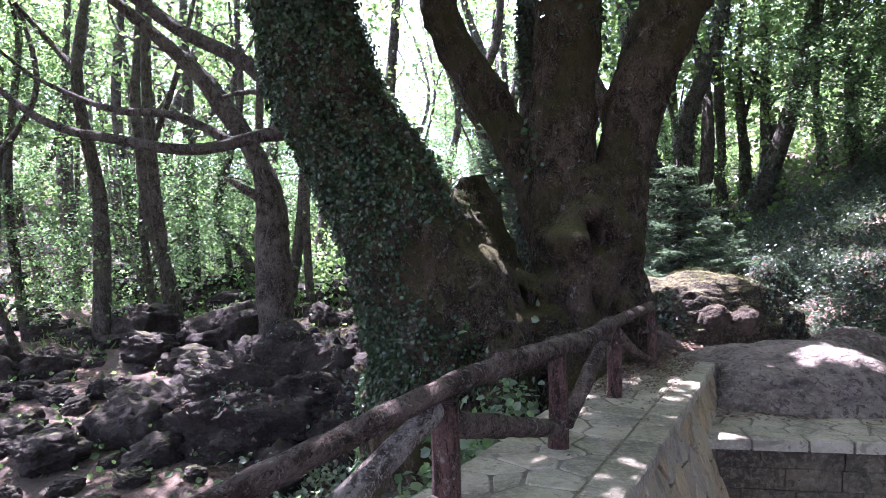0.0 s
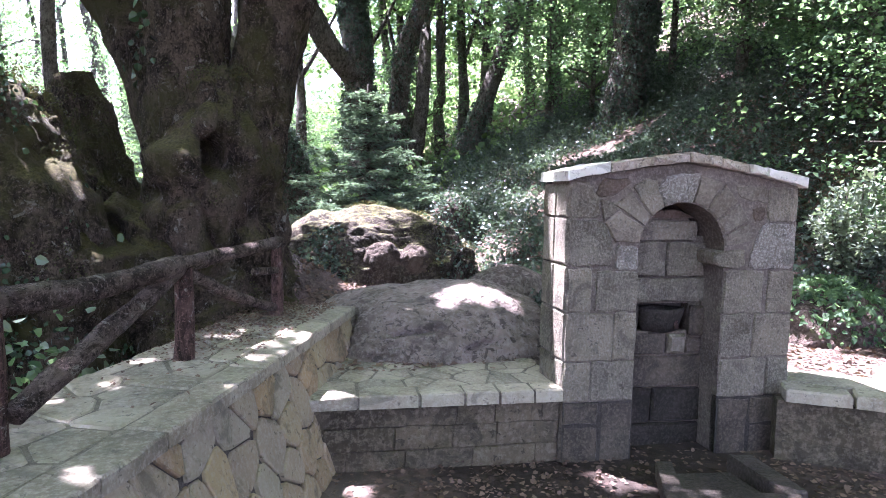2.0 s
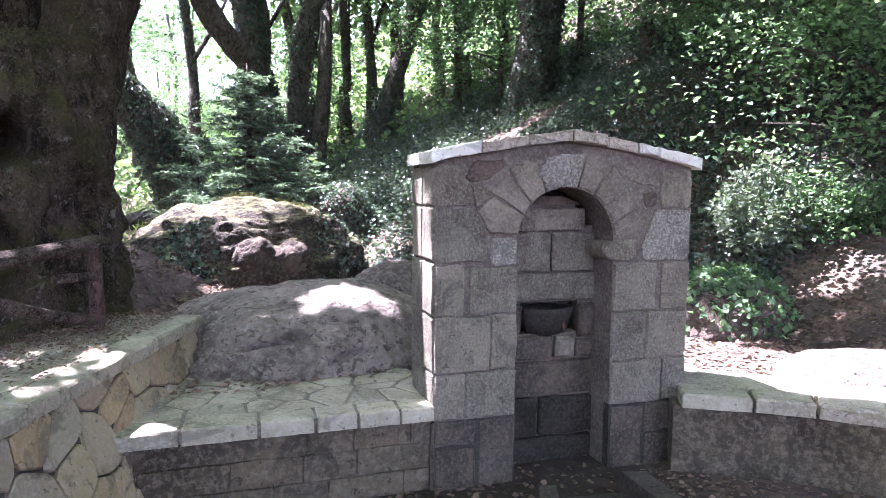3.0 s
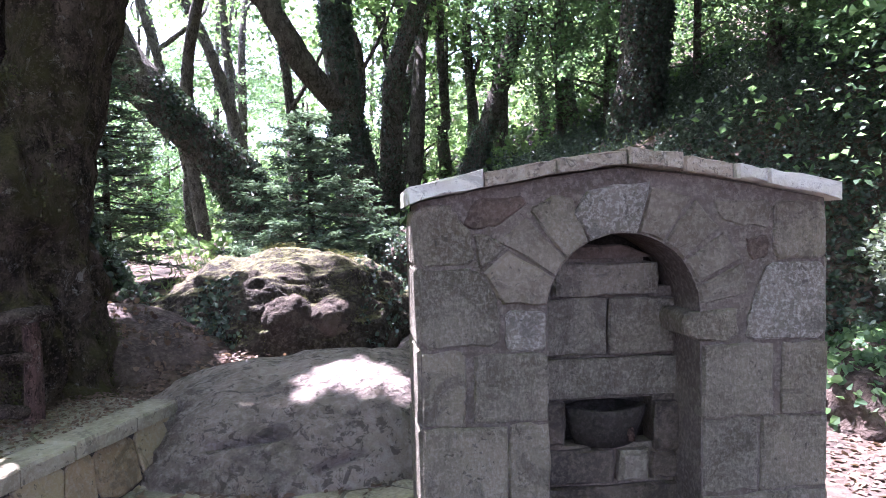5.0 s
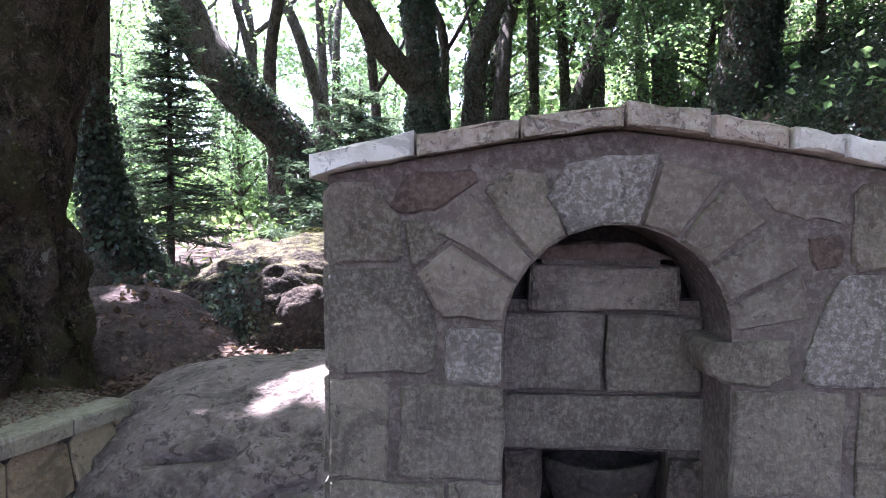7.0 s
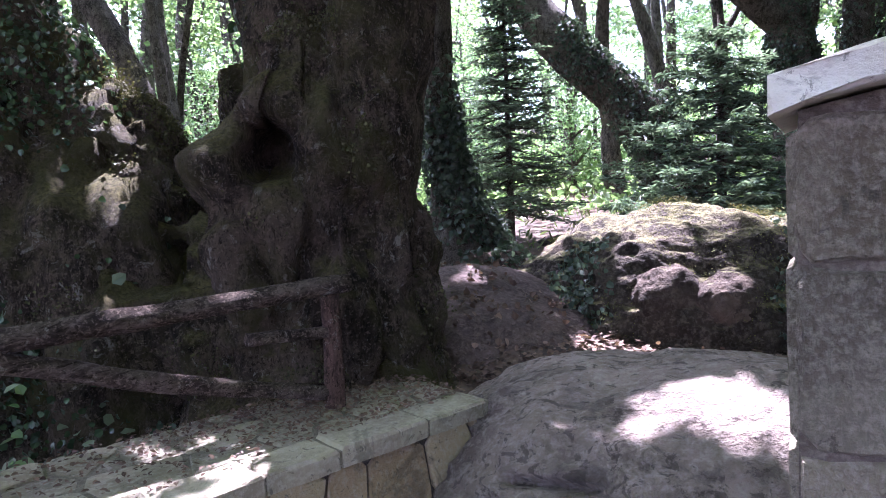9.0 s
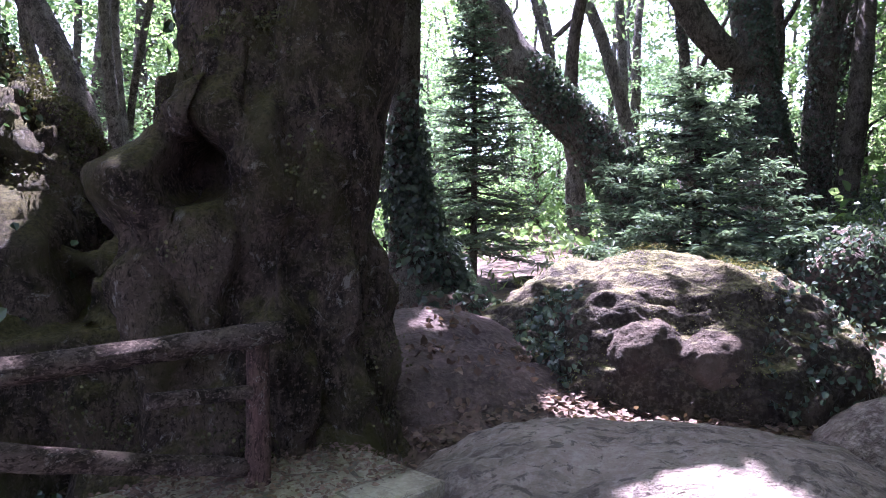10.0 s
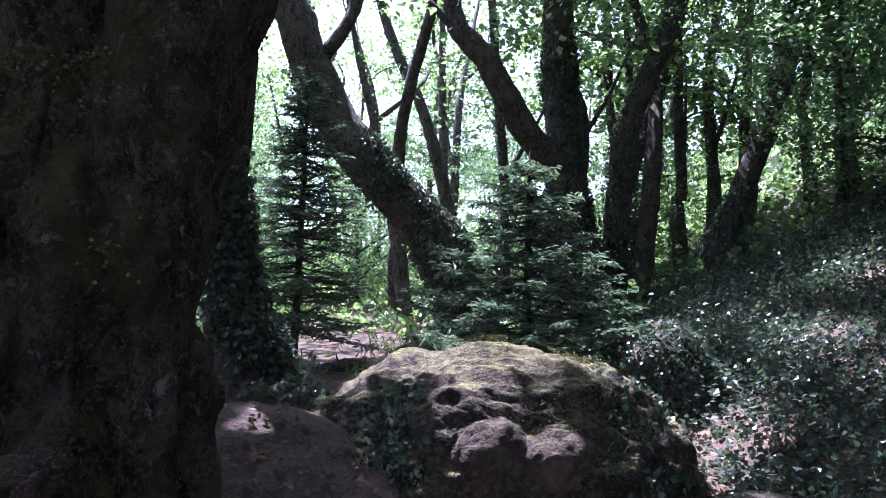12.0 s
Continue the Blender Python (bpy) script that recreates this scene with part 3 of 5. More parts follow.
for b in [(.468, .838, 1.178, 1.29), (.40, .655, .972, 1.168), (.663, .90, .972, 1.165), (.40, .925, .826, .963)]:
    piece("block", rect(*b, 0.004), -0.27, -0.17 + rng.uniform(-0.006, 0.006), FO, M_FACE, fountain, 0.008, 0.003, rng)
piece("block", split([(.43, 1.30), (.55, 1.345), (.74, 1.35), (.85, 1.30)]), -0.27, -0.195, FO, M_BROWN, fountain, 0.01, 0.003, rng)
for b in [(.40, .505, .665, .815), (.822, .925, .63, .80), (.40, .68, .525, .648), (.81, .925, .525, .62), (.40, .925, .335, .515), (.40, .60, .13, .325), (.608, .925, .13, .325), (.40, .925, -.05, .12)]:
    piece("block", rect(*b, 0.006), -0.27, -0.17 + rng.uniform(-0.015, 0.008), FO, M_WETSHADE if b[3] < 0.33 else M_WET, fountain, 0.012, 0.005, rng)
piece("block", rect(.688, .80, .528, .64, 0.008), -0.27, -0.155, FO, M_OCHRE, fountain, 0.016, 0.005, rng)
# the spout: a hollowed bowl set back into its recess under the slab, damp and with the shade put into its colour
spout = bmesh.new()
rings = []
for r0, z0 in ((0.02, 0.650), (0.11, 0.655), (0.125, 0.70), (0.145, 0.755), (0.15, 0.782), (0.135, 0.788), (0.115, 0.77), (0.04, 0.752)):
    ring = []
    for k in range(28):
        a = 2 * math.pi * k / 28
        q = r0 * (1 + 0.05 * noise.noise(Vector((math.cos(a) * 1.5, math.sin(a) * 1.5, z0 * 9))))
        ring.append(spout.verts.new(FO @ Vector((0.66 + q * math.cos(a), z0 + 0.004 * math.sin(a * 3), -0.225 + 0.55 * q * math.sin(a)))))
    rings.append(ring)
for a, b in zip(rings, rings[1:]):
    for k in range(28):
        spout.faces.new((a[k], a[(k + 1) % 28], b[(k + 1) % 28], b[k]))
spout.faces.new(rings[0][::-1])
spout.faces.new(rings[-1])
part("spout_bowl", spout, M_WETSHADE, fountain, "damp hollowed stone spout, darkened with the recess shade")
pipe = tube_bm([FO @ Vector((0.73, 0.715, -0.24)), FO @ Vector((0.73, 0.71, -0.17)), FO @ Vector((0.73, 0.675, -0.155))], [0.014, 0.014, 0.012], 8, 0.02, 1, step=0.03)
part("spout_pipe", pipe, M_POST, fountain, "small rusty outlet pipe")
cuts = [-0.035, 0.2, 0.425, 0.65, 0.83, 1.0, 1.11, 1.37]
for a, b in zip(cuts, cuts[1:]):
    g = 0.003
    lo = lambda u: roof_z(min(max(u, 0), FW)) - (0.012 if u < 0 or u > FW else 0)
    t0 = rng.uniform(0.046, 0.056)
    j = lambda: rng.uniform(-0.005, 0.005)
    stops = [a + g, a + (b - a) * 0.2, a + (b - a) * 0.45, a + (b - a) * 0.75, b - g]
    poly = [(u, lo(u) + 0.001 + abs(j())) for u in stops] + [(u, lo(u) + t0 + j()) for u in reversed(stops)]
    piece("coping_slab", poly, -FD - 0.004, 0.045 + rng.uniform(-0.008, 0.008), FO, M_WHITECOPING if a < 0 or b > 1.05 else M_COPING, fountain, 0.008, 0.007, rng)
# stones of the two side faces
for dirx, org in ((-1, 0.0), (1, FW)):
    SM = FO @ Matrix.Translation((org, 0, -FD)) @ Matrix.Rotation(radians(-90 if dirx < 0 else 90), 4, "Y")
    for z0, z1 in ((-.05, .325), (.329, .544), (.549, .804), (.809, 1.051), (1.056, 1.301), (1.306, 1.475)):
        c = rng.uniform(0.12, 0.26)
        for a, b in ((0.004, c - 0.002), (c + 0.002, FD - 0.008)):
            x0, x1 = (a, b) if dirx < 0 else (-b, -a)
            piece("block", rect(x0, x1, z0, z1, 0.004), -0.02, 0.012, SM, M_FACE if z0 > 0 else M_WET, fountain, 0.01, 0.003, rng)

# trough in front of the niche
M_TROUGH = stone_mat("worn_trough_stone", (0.04, 0.033, 0.026), (0.10, 0.083, 0.065), (0.14, 0.118, 0.095), 5.0, 60.0, 0.012, 0.6)
trough = thing("stone_trough", FLAT, "low worn stone trough on the ground", "trough")
TM = Matrix.Translation((3.165, 2.935, 0)) @ Matrix.Rotation(radians(-17), 4, "Z")
for nm, poly, h in (("front_slab", [(0, 0), (0.60, 0), (0.63, 0.085), (0, 0.12)], 0.08), ("side_slab", [(0.0, 0.1), (0.09, 0.1), (0.14, 0.42), (0.06, 0.42)], 0.085), ("side_slab", [(0.55, 0.1), (0.66, 0.1), (0.58, 0.52), (0.46, 0.52)], 0.09), ("bottom_slab", [(0.095, 0.1), (0.545, 0.1), (0.45, 0.45), (0.145, 0.42)], 0.025)):
    piece(nm, poly, -0.05, h, TM, M_TROUGH, trough, 0.012, 0.004, rng)

# cap and face of the raised wall
s = 0.0
while s < WLEN:
    ln = rng.uniform(0.17, 0.36)
    piece("cap_stone", rect(s + 0.004, s + ln - 0.004, -0.055, 0.105, 0.004)[::-1], 0.61, 0.67 + rng.uniform(-0.003, 0.004), WM, M_SLAB, wall, 0.010, 0.002, rng)
    s += ln
for c in cells([(0, 0.113), (WLEN, 0.113), (WLEN, 0.60), (2.0, 0.60), (0.0, 0.53)], jitter_sites(0, WLEN, 0.113, 0.6, 0.165, rng, 1.35), 0.011):
    piece("cap_stone", rounded(c, 0.09)[::-1], 0.61, 0.668 + rng.uniform(-0.004, 0.004), WM, M_SLAB, wall, 0.008, 0.002, rng)
part("cap_bed", prism_bm([(0.0, -0.05), (WLEN, -0.05), (WLEN, 0.595), (2.0, 0.595), (0.0, 0.525)], 0.622, 0.6625, WM), M_PAVEJOINT, wall, "grey mortar bed", smooth=False)
yv = (wall_point(0, -0.02, 0.62) - wall_point(0, -0.22, -0.02))
slope = yv.length
yv.normalize()
zv = WDIR.cross(yv)
org = wall_point(WLEN, -0.22, -0.02)
SF = Matrix(((WDIR.x, yv.x, zv.x, org.x), (WDIR.y, yv.y, zv.y, org.y), (0, yv.z, zv.z, org.z), (0, 0, 0, 1)))
for c in cells([(0, 0), (WLEN, 0), (WLEN, slope - 0.01), (0, slope - 0.01)], jitter_sites(0, WLEN, 0, slope, 0.185, rng, 1.0), 0.010):
    piece("fieldstone", rounded(c, 0.17), -0.04, 0.014 + rng.uniform(-0.003, 0.006), SF, M_CRAZY, wall, 0.006, 0.003, rng)

# bench: slab row, paving and coursed front
d = Vector((BENCH[1][0] - BENCH[0][0], BENCH[1][1] - BENCH[0][1], 0))
blen = d.length
d.normalize()
BM_ = Matrix(((d.x, -d.y, 0, BENCH[0][0]), (d.y, d.x, 0, BENCH[0][1]), (0, 0, 1, 0), (0, 0, 0, 1)))
s = 0.0
for ln in (0.34, 0.31, 0.235, 0.185, 0.19, 0.175):
    piece("bench_slab", rect(s + 0.005, s + ln - 0.005, 0.0, 0.15, 0.005), 0.335, 0.40 + rng.uniform(-0.002, 0.003), BM_, M_SLAB, bench, 0.007, 0.003, rng)
    s += ln
back_poly = [(0.03, 0.158), (blen, 0.158), (blen + 0.02, 0.62), (1.0, 0.95), (0.44, 0.95), (0.28, 0.75)]
for c in cells(back_poly, jitter_sites(0.0, blen, 0.158, 0.95, 0.165, rng, 1.2), 0.011):
    piece("bench_slab", rounded(c, 0.09), 0.335, 0.399 + rng.uniform(-0.003, 0.003), BM_, M_SLAB, bench, 0.008, 0.002, rng)
part("bench_bed", prism_bm([(0.02, 0.02), (blen, 0.02), (blen, 0.7), (1.0, 0.96), (0.42, 0.96)], 0.337, 0.394, BM_), M_PAVEJOINT, bench, smooth=False)


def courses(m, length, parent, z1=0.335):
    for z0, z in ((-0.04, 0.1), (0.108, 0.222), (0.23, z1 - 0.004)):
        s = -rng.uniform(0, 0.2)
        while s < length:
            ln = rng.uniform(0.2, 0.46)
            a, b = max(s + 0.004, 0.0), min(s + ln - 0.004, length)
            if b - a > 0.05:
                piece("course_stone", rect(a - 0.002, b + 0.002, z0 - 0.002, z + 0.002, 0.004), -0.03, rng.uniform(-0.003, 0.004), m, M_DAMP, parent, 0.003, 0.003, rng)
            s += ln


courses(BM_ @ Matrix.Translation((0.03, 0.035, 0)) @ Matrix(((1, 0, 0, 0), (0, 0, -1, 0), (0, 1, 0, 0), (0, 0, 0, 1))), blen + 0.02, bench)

# curved bench on the other side
for (xa, ya), (xb, yb) in zip(ARC[:8], ARC[1:8]):
    d = Vector((xb - xa, yb - ya, 0))
    ln = d.length
    d.normalize()
    CM = Matrix(((d.x, -d.y, 0, xa), (d.y, d.x, 0, ya), (0, 0, 1, 0), (0, 0, 0, 1)))
    part("core", prism_bm([(-0.03, 0.03), (ln + 0.03, 0.03), (ln + 0.03, 0.5), (-0.03, 0.5)], -0.1, 0.33, CM), M_DAMP, side_bench, smooth=False)
    k = max(1, round(ln / 0.3))
    for i in range(k):
        piece("bench_slab", rect(i * ln / k + 0.004, (i + 1) * ln / k - 0.004, 0.0, 0.17, 0.006), 0.33, 0.40 + rng.uniform(-0.003, 0.003), CM, M_SLAB, side_bench, 0.012, 0.003, rng)
    for c in cells([(-0.01, 0.178), (ln + 0.01, 0.178), (ln + 0.06, 0.47), (-0.06, 0.47)], jitter_sites(0, ln, 0.178, 0.47, 0.2, rng), 0.014):
        piece("bench_slab", c, 0.33, 0.397 + rng.uniform(-0.004, 0.003), CM, M_SLAB, side_bench, 0.008, 0.002, rng)
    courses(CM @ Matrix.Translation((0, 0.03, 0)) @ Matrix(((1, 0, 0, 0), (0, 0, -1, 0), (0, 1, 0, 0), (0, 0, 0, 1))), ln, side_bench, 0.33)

# ---- log fence on the wall ----
fence = thing("log_fence", FLAT, "rustic fence of weathered round logs on the wall", "fence")
POSTS = [(-0.15, 0.5), (0.30, 1.55), (0.69, 2.53), (1.09, 3.56), (1.513, 4.54)]
for k, (x, y) in enumerate(POSTS):
    part("post", tube_bm([(x, y, 0.64), (x + 0.005, y, 0.85), (x, y + 0.005, 1.075)], [0.046, 0.041, 0.039] if k < 4 else [0.040, 0.035, 0.033], 14, 0.07, k + 3, step=0.05), M_POST, fence, "reddish brown upright log")


def log(name, pts, radii, seed, label="", material=None):
    part(name, tube_bm(pts, radii, 18, 0.16, seed, 0.2, step=0.035), material or M_LOG, fence, label)


def on(k, z, dx=0.0, dy=0.0):
    return Vector((POSTS[k][0] + dx, POSTS[k][1] + dy, z))


log("top_rail", [on(0, 1.02, -0.4, -0.9), on(0, 1.055), on(0, 1.075, 0.2, 0.5), on(1, 1.115), on(1, 1.115, 0.2, 0.45)], [0.034, 0.031, 0.028, 0.034, 0.034], 1)
log("top_rail", [on(1, 1.12, 0.16, 0.36), on(1, 1.105, 0.25, 0.6), on(2, 1.085, 0.02, 0.04)], [0.04, 0.043, 0.043], 2)
log("top_rail", [on(2, 1.09, -0.02, -0.02), on(2, 1.07, 0.2, 0.5), on(3, 1.09)], [0.046, 0.042, 0.043], 3)
log("top_rail", [on(3, 1.085, -0.03, -0.06), on(3, 1.09, 0.2, 0.5), on(4, 1.105, 0.03, 0.08)], [0.037, 0.035, 0.033], 4)
log("low_rail", [on(0, 0.79), on(1, 0.78)], [0.045, 0.042], 5)
log("low_rail", [on(1, 1.01), on(1, 0.88, 0.2, 0.5), on(2, 0.745)], [0.036, 0.036, 0.038], 6)
log("brace", [on(0, 0.74, 0.05, 0.08), on(0, 0.92, 0.24, 0.55), on(1, 1.06, -0.02, -0.04)], [0.036, 0.036, 0.03], 7, "bleached split log brace", M_BLEACHED)
log("brace", [on(2, 0.76, 0.04, 0.06), on(2, 0.91, 0.21, 0.53), on(3, 1.06, -0.02, -0.03)], [0.036, 0.037, 0.032], 8)
log("brace", [on(3, 1.04, 0.02, 0.04), on(3, 0.86, 0.2, 0.5), on(4, 0.72, -0.02, -0.03)], [0.030, 0.030, 0.028], 9)
log("mid_rail", [on(4, 0.965, -0.125, -0.29), on(4, 0.94, 0, -0.01)], [0.024, 0.023], 10)

# ---- rocks ----
def boulder(at, size, seed, material, label, rz=0, lumps=0.25, rough=0.05, sub=4, flat=0.0, box=1.0, grooves=(), group=""):
    ob = part("boulder", rock_bm(*size, seed, lumps, rough, sub, flat, box, grooves), material)
    ob.matrix_world = pose(*at, 0, 0, rz)
    return tagged(ob, label, "rock", group)


cracks = [((-0.42, -0.62, 0.34), (-0.12, -0.66, 0.36), 0.018, 0.1), ((0.0, -0.6, 0.42), (0.12, -0.6, 0.42), 0.016, 0.08), ((0.02, -0.78, 0.26), (0.2, -0.74, 0.3), 0.016, 0.08), ((-0.7, -0.5, 0.25), (-0.62, -0.3, 0.42), 0.03, 0.1), ((-0.2, -0.3, 0.66), (-0.15, 0.4, 0.66), 0.12, 0.10), ((0.3, -0.75, 0.2), (0.6, -0.6, 0.25), 0.022, 0.12), ((-0.75, -0.55, 0.05), (-0.2, -0.75, 0.12), 0.02, 0.08), ((-0.3, -0.55, 0.5), (0.1, -0.5, 0.52), 0.018, 0.07)]
big_rock = boulder((2.62, 5.03, 0.212), (1.0, 0.86, 0.575), 3, M_ROCK, "large smooth grey limestone boulder behind the bench", 0, 0.08, 0.03, 7, 0.0, 0.9, cracks)
moss_rock = boulder((2.5, 6.8, 0.48), (1.04, 0.74, 0.74), 8, M_MOSSROCK_LIT, "big mossy boulder with ivy and sunlit top", 0, 0.12, 0.055, 7, 0.0, 0.88)
for at, size, seed, label in (((2.45, 6.27, 0.79), (0.16, 0.2, 0.2), 5, "small knobbly rock against the mossy boulder"), ((2.77, 6.28, 0.78), (0.15, 0.19, 0.17), 6, "small pale rock against the mossy boulder"), ((3.05, 6.42, 0.58), (0.22, 0.2, 0.2), 7, "low rock half under ivy")):
    boulder(at, size, seed, M_KNOB, label, 20 * seed, 0.16, 0.055, 5, 0.0, 0.9)
hump = boulder((1.47, 6.2, 0.38), (0.84, 0.85, 0.53), 12, M_HUMP, "reddish brown smooth rock hump beside the old tree", -15, 0.08, 0.025, 6, 0, 0.95, [((0.2, -0.75, 0.2), (0.3, 0.2, 0.5), 0.05, 0.09), ((-0.2, -0.7, 0.25), (0.05, 0.1, 0.55), 0.03, 0.04)])
hump.matrix_world = pose(1.47, 6.2, 0.38, 0, 15, -15)
boulder((2.02, 6.25, 0.44), (0.24, 0.42, 0.25), 13, M_HUMP, "low brown rock beside the mossy boulder", 30, 0.15, 0.06, 4)
for at, s, sd in (((1.35, 8.7, 0.55), 0.34, 24), ((0.95, 9.7, 0.62), 0.4, 25), ((1.55, 10.2, 0.8), 0.38, 26), ((1.95, 9.0, 0.72), 0.3, 27), ((1.75, 7.9, 0.5), 0.3, 28), ((0.5, 8.6, 0.35), 0.36, 29)):
    boulder(at, (s, s * 0.8, s * 0.7), sd, M_RIVER, "dark mossy rock beside the forest path", 35 * sd, 0.25, 0.08, 4)
boulder((3.57, 5.97, 0.45), (0.46, 0.4, 0.34), 15, M_ROCK, "rounded grey rock on the leaf litter", 0, 0.1, 0.03, 5)
bank = boulder((5.85, 4.75, 0.36), (0.8, 0.5, 0.4), 18, M_BROWNROCK, "weathered rock bank overgrown with ivy", 20, 0.15, 0.07, 5)
bed_bank = boulder((-1.85, 6.75, -0.15), (1.25, 0.75, 0.72), 21, M_RIVER, "big dark mossy rock bank under the pale tree", 8, 0.32, 0.24, 6, 0.0, 0.85)
root_rock = boulder((-0.75, 6.4, -0.2), (0.7, 0.6, 0.6), 22, M_RIVER, "dark rock beside the old tree roots", 40, 0.32, 0.22, 6, 0.0, 0.85)
boulder((-3.4, 6.6, -0.3), (0.6, 0.5, 0.38), 23, M_RIVER, "broad dark boulder at the edge of the dry bed", -20, 0.3, 0.16, 5)
boulder((5.35, 3.35, 0.3), (0.55, 0.35, 0.2), 19, M_ROCK, "flat sunlit rock behind the curved wall", -10, 0.15, 0.05, 4)

bed_rocks = []
for k in range(6):
    sz = (1.0, [0.8, 0.7, 0.9, 0.75, 0.65, 0.85][k], [0.62, 0.5, 0.7, 0.45, 0.6, 0.55][k])
    bed_rocks.append(rock_bm(*sz, 30 + k, 0.34, 0.15, 5, 0.0, 0.82))
bed_meshes = []
for k, b in enumerate(bed_rocks):
    me = bpy.data.meshes.new("boulder")
    b.to_mesh(me)
    b.free()
    me.materials.append(M_RIVER)
    me.polygons.foreach_set("use_smooth", [True] * len(me.polygons))
    bed_meshes.append(me)
r = np.random.default_rng(41)
placed = [(-1.75, 6.75, 1.0), (-0.75, 6.4, 0.6), (-3.4, 6.6, 0.55), (-2.1, 7.0, 0.3), (0.0, 4.7, 0.8)]
for k in range(1500):
    x, y = r.uniform(-10, 0.8), r.uniform(2.6, 17)
    if k % 2:
        x, y = r.uniform(-6.5, 0.0), r.uniform(4.0, 10.5)
    s = float(np.clip(r.lognormal(-1.45, 0.5), 0.11, 0.7))
    if k < 20 and y > 7:
        s = r.uniform(0.4, 0.65)
    if y < 5:
        s = min(s, 0.38)
    edge = (WALL_END[0] + (y - WALL_END[1]) * 0.409 - 0.9) if y < 4.8 else 1.2 - 0.35 * (y - 4.8)
    if x > edge - s * 0.6 or any(math.hypot(x - p[0], y - p[1]) < (s + p[2]) * 0.72 for p in placed):
        continue
    placed.append((x, y, s))
    if len(placed) > 285:
        break
    ob = new("boulder", bed_meshes[int(r.integers(0, 6))])
    ob.matrix_world = pose(x, y, ground_z(x, y) + s * 0.12, r.uniform(-14, 14), r.uniform(-14, 14), r.uniform(0, 360)) @ Matrix.Scale(s, 4)
    tagged(ob, "dark mossy stream boulder in the dry bed" if s > 0.35 else "small dark stone in the dry stream bed", "rock", "stream boulders")

# ---- ivy and needles ----
def mesh_points(ob, n, mask, r, lift=0.015):
    me = ob.data
    k = len(me.polygons)
    c, nr, ar = np.empty(k * 3), np.empty(k * 3), np.empty(k)
    me.polygons.foreach_get("center", c)
    me.polygons.foreach_get("normal", nr)
    me.polygons.foreach_get("area", ar)
    c, nr = c.reshape(-1, 3), nr.reshape(-1, 3)
    w = ar * np.array([mask(Vector(p), Vector(q)) for p, q in zip(c, nr)])
    i = r.choice(k, n, p=w / w.sum())
    side = r.normal(size=(n, 3)) * np.sqrt(ar[i])[:, None] * 0.5
    return c[i] + side - nr[i] * (side * nr[i]).sum(1)[:, None] + nr[i] * (lift + r.uniform(0, 0.03, n)[:, None]), nr[i]


def ivy_on(ob, n, size, mask, seed, parent=None, material=None, label="glossy dark green ivy leaves"):
    r = np.random.default_rng(seed)
    p, nr = mesh_points(ob, n, mask, r)
    v, f = leaves(p, size, r, 0.8, 0.2, 0.95, nr)
    o = soup("ivy", v, f, material or M_IVY, parent, label)
    if parent is None:
        o.matrix_world = ob.matrix_world
        tagged(o, label, "leaves" if "leaves caught" in label else "ivy")
    return tagged(o, kind="stuff")


def patch(scale, low, off):
    return lambda p, q: max(0.0, noise.noise(p * scale + Vector((off, 0, 0))) - low) ** 1.0


# ---- old tree ----
old = thing("old_plane_tree", pose(0.8, 5.2, 0.3), "huge ancient plane tree with ivy and hollow burl", "tree")
OLD = Vector((0.8, 5.2, 0.3))


def limb(parent, name, pts, radii, material=None, seg=14, wob=0.12, seed=0, ridges=0.0, step=0.18, label=""):
    o = Vector(parent.matrix_basis.translation)
    return part(name, tube_bm([Vector(p) - o for p in pts], radii, seg, wob, seed, ridges, step=step), material or M_BARK, parent, label)


def roughen(ob, knots, amount, seed, hollow=None):
    """Bark relief, swellings (place, reach, height) and a hollow (place, inward way, reach, depth)."""
    off = Vector((seed * 3.3, 0, seed))
    me = ob.data
    nor = [v.normal.copy() for v in me.vertices]
    for v, n in zip(me.vertices, nor):
        p = v.co + OLD
        d = amount * noise.fractal(Vector((p.x * 6, p.y * 6, p.z * 3.5)) + off, 0.8, 2.1, 5)
        for at, reach, h in knots:
            q = (p - Vector(at)).length / reach
            d += h * math.exp(-q * q)
        v.co += n * d
        if hollow:
            at, way, reach, deep = hollow
            w = v.co + OLD - Vector(at)
            flat_w = w - Vector(way) * w.dot(Vector(way))
            flat_w.x *= 0.78
            q = flat_w.length / reach * (1 + 0.5 * noise.noise(v.co * 7))
            if w.length < 0.5 and q < 1.6:
                v.co += Vector(way) * deep * math.exp(-q ** 8)
    me.update()


trunk = limb(old, "trunk", [(1.02, 5.3, -1.0), (1.05, 5.2, 0.2), (1.10, 5.12, 0.8), (1.13, 5.08, 1.4), (1.15, 5.1, 1.85), (1.16, 5.12, 2.15)], [1.1, 0.70, 0.48, 0.405, 0.365, 0.2], seg=190, wob=0.10, seed=2, ridges=0.22, step=0.024)
roughen(trunk, [((1.02, 4.7, 1.46), 0.13, 0.15), ((0.98, 4.70, 1.6), 0.11, 0.13), ((1.14, 4.72, 1.77), 0.1, 0.1), ((1.3, 4.72, 1.62), 0.08, 0.05), ((0.95, 4.7, 1.2), 0.16, 0.12), ((1.25, 4.72, 1.33), 0.12, 0.07), ((1.5, 5.0, 0.9), 0.25, 0.08), ((1.0, 4.7, 0.6), 0.3, 0.12)], 0.075, 2, ((1.19, 4.62, 1.6), (-0.5, 0.87, 0.0), 0.1, 0.3))
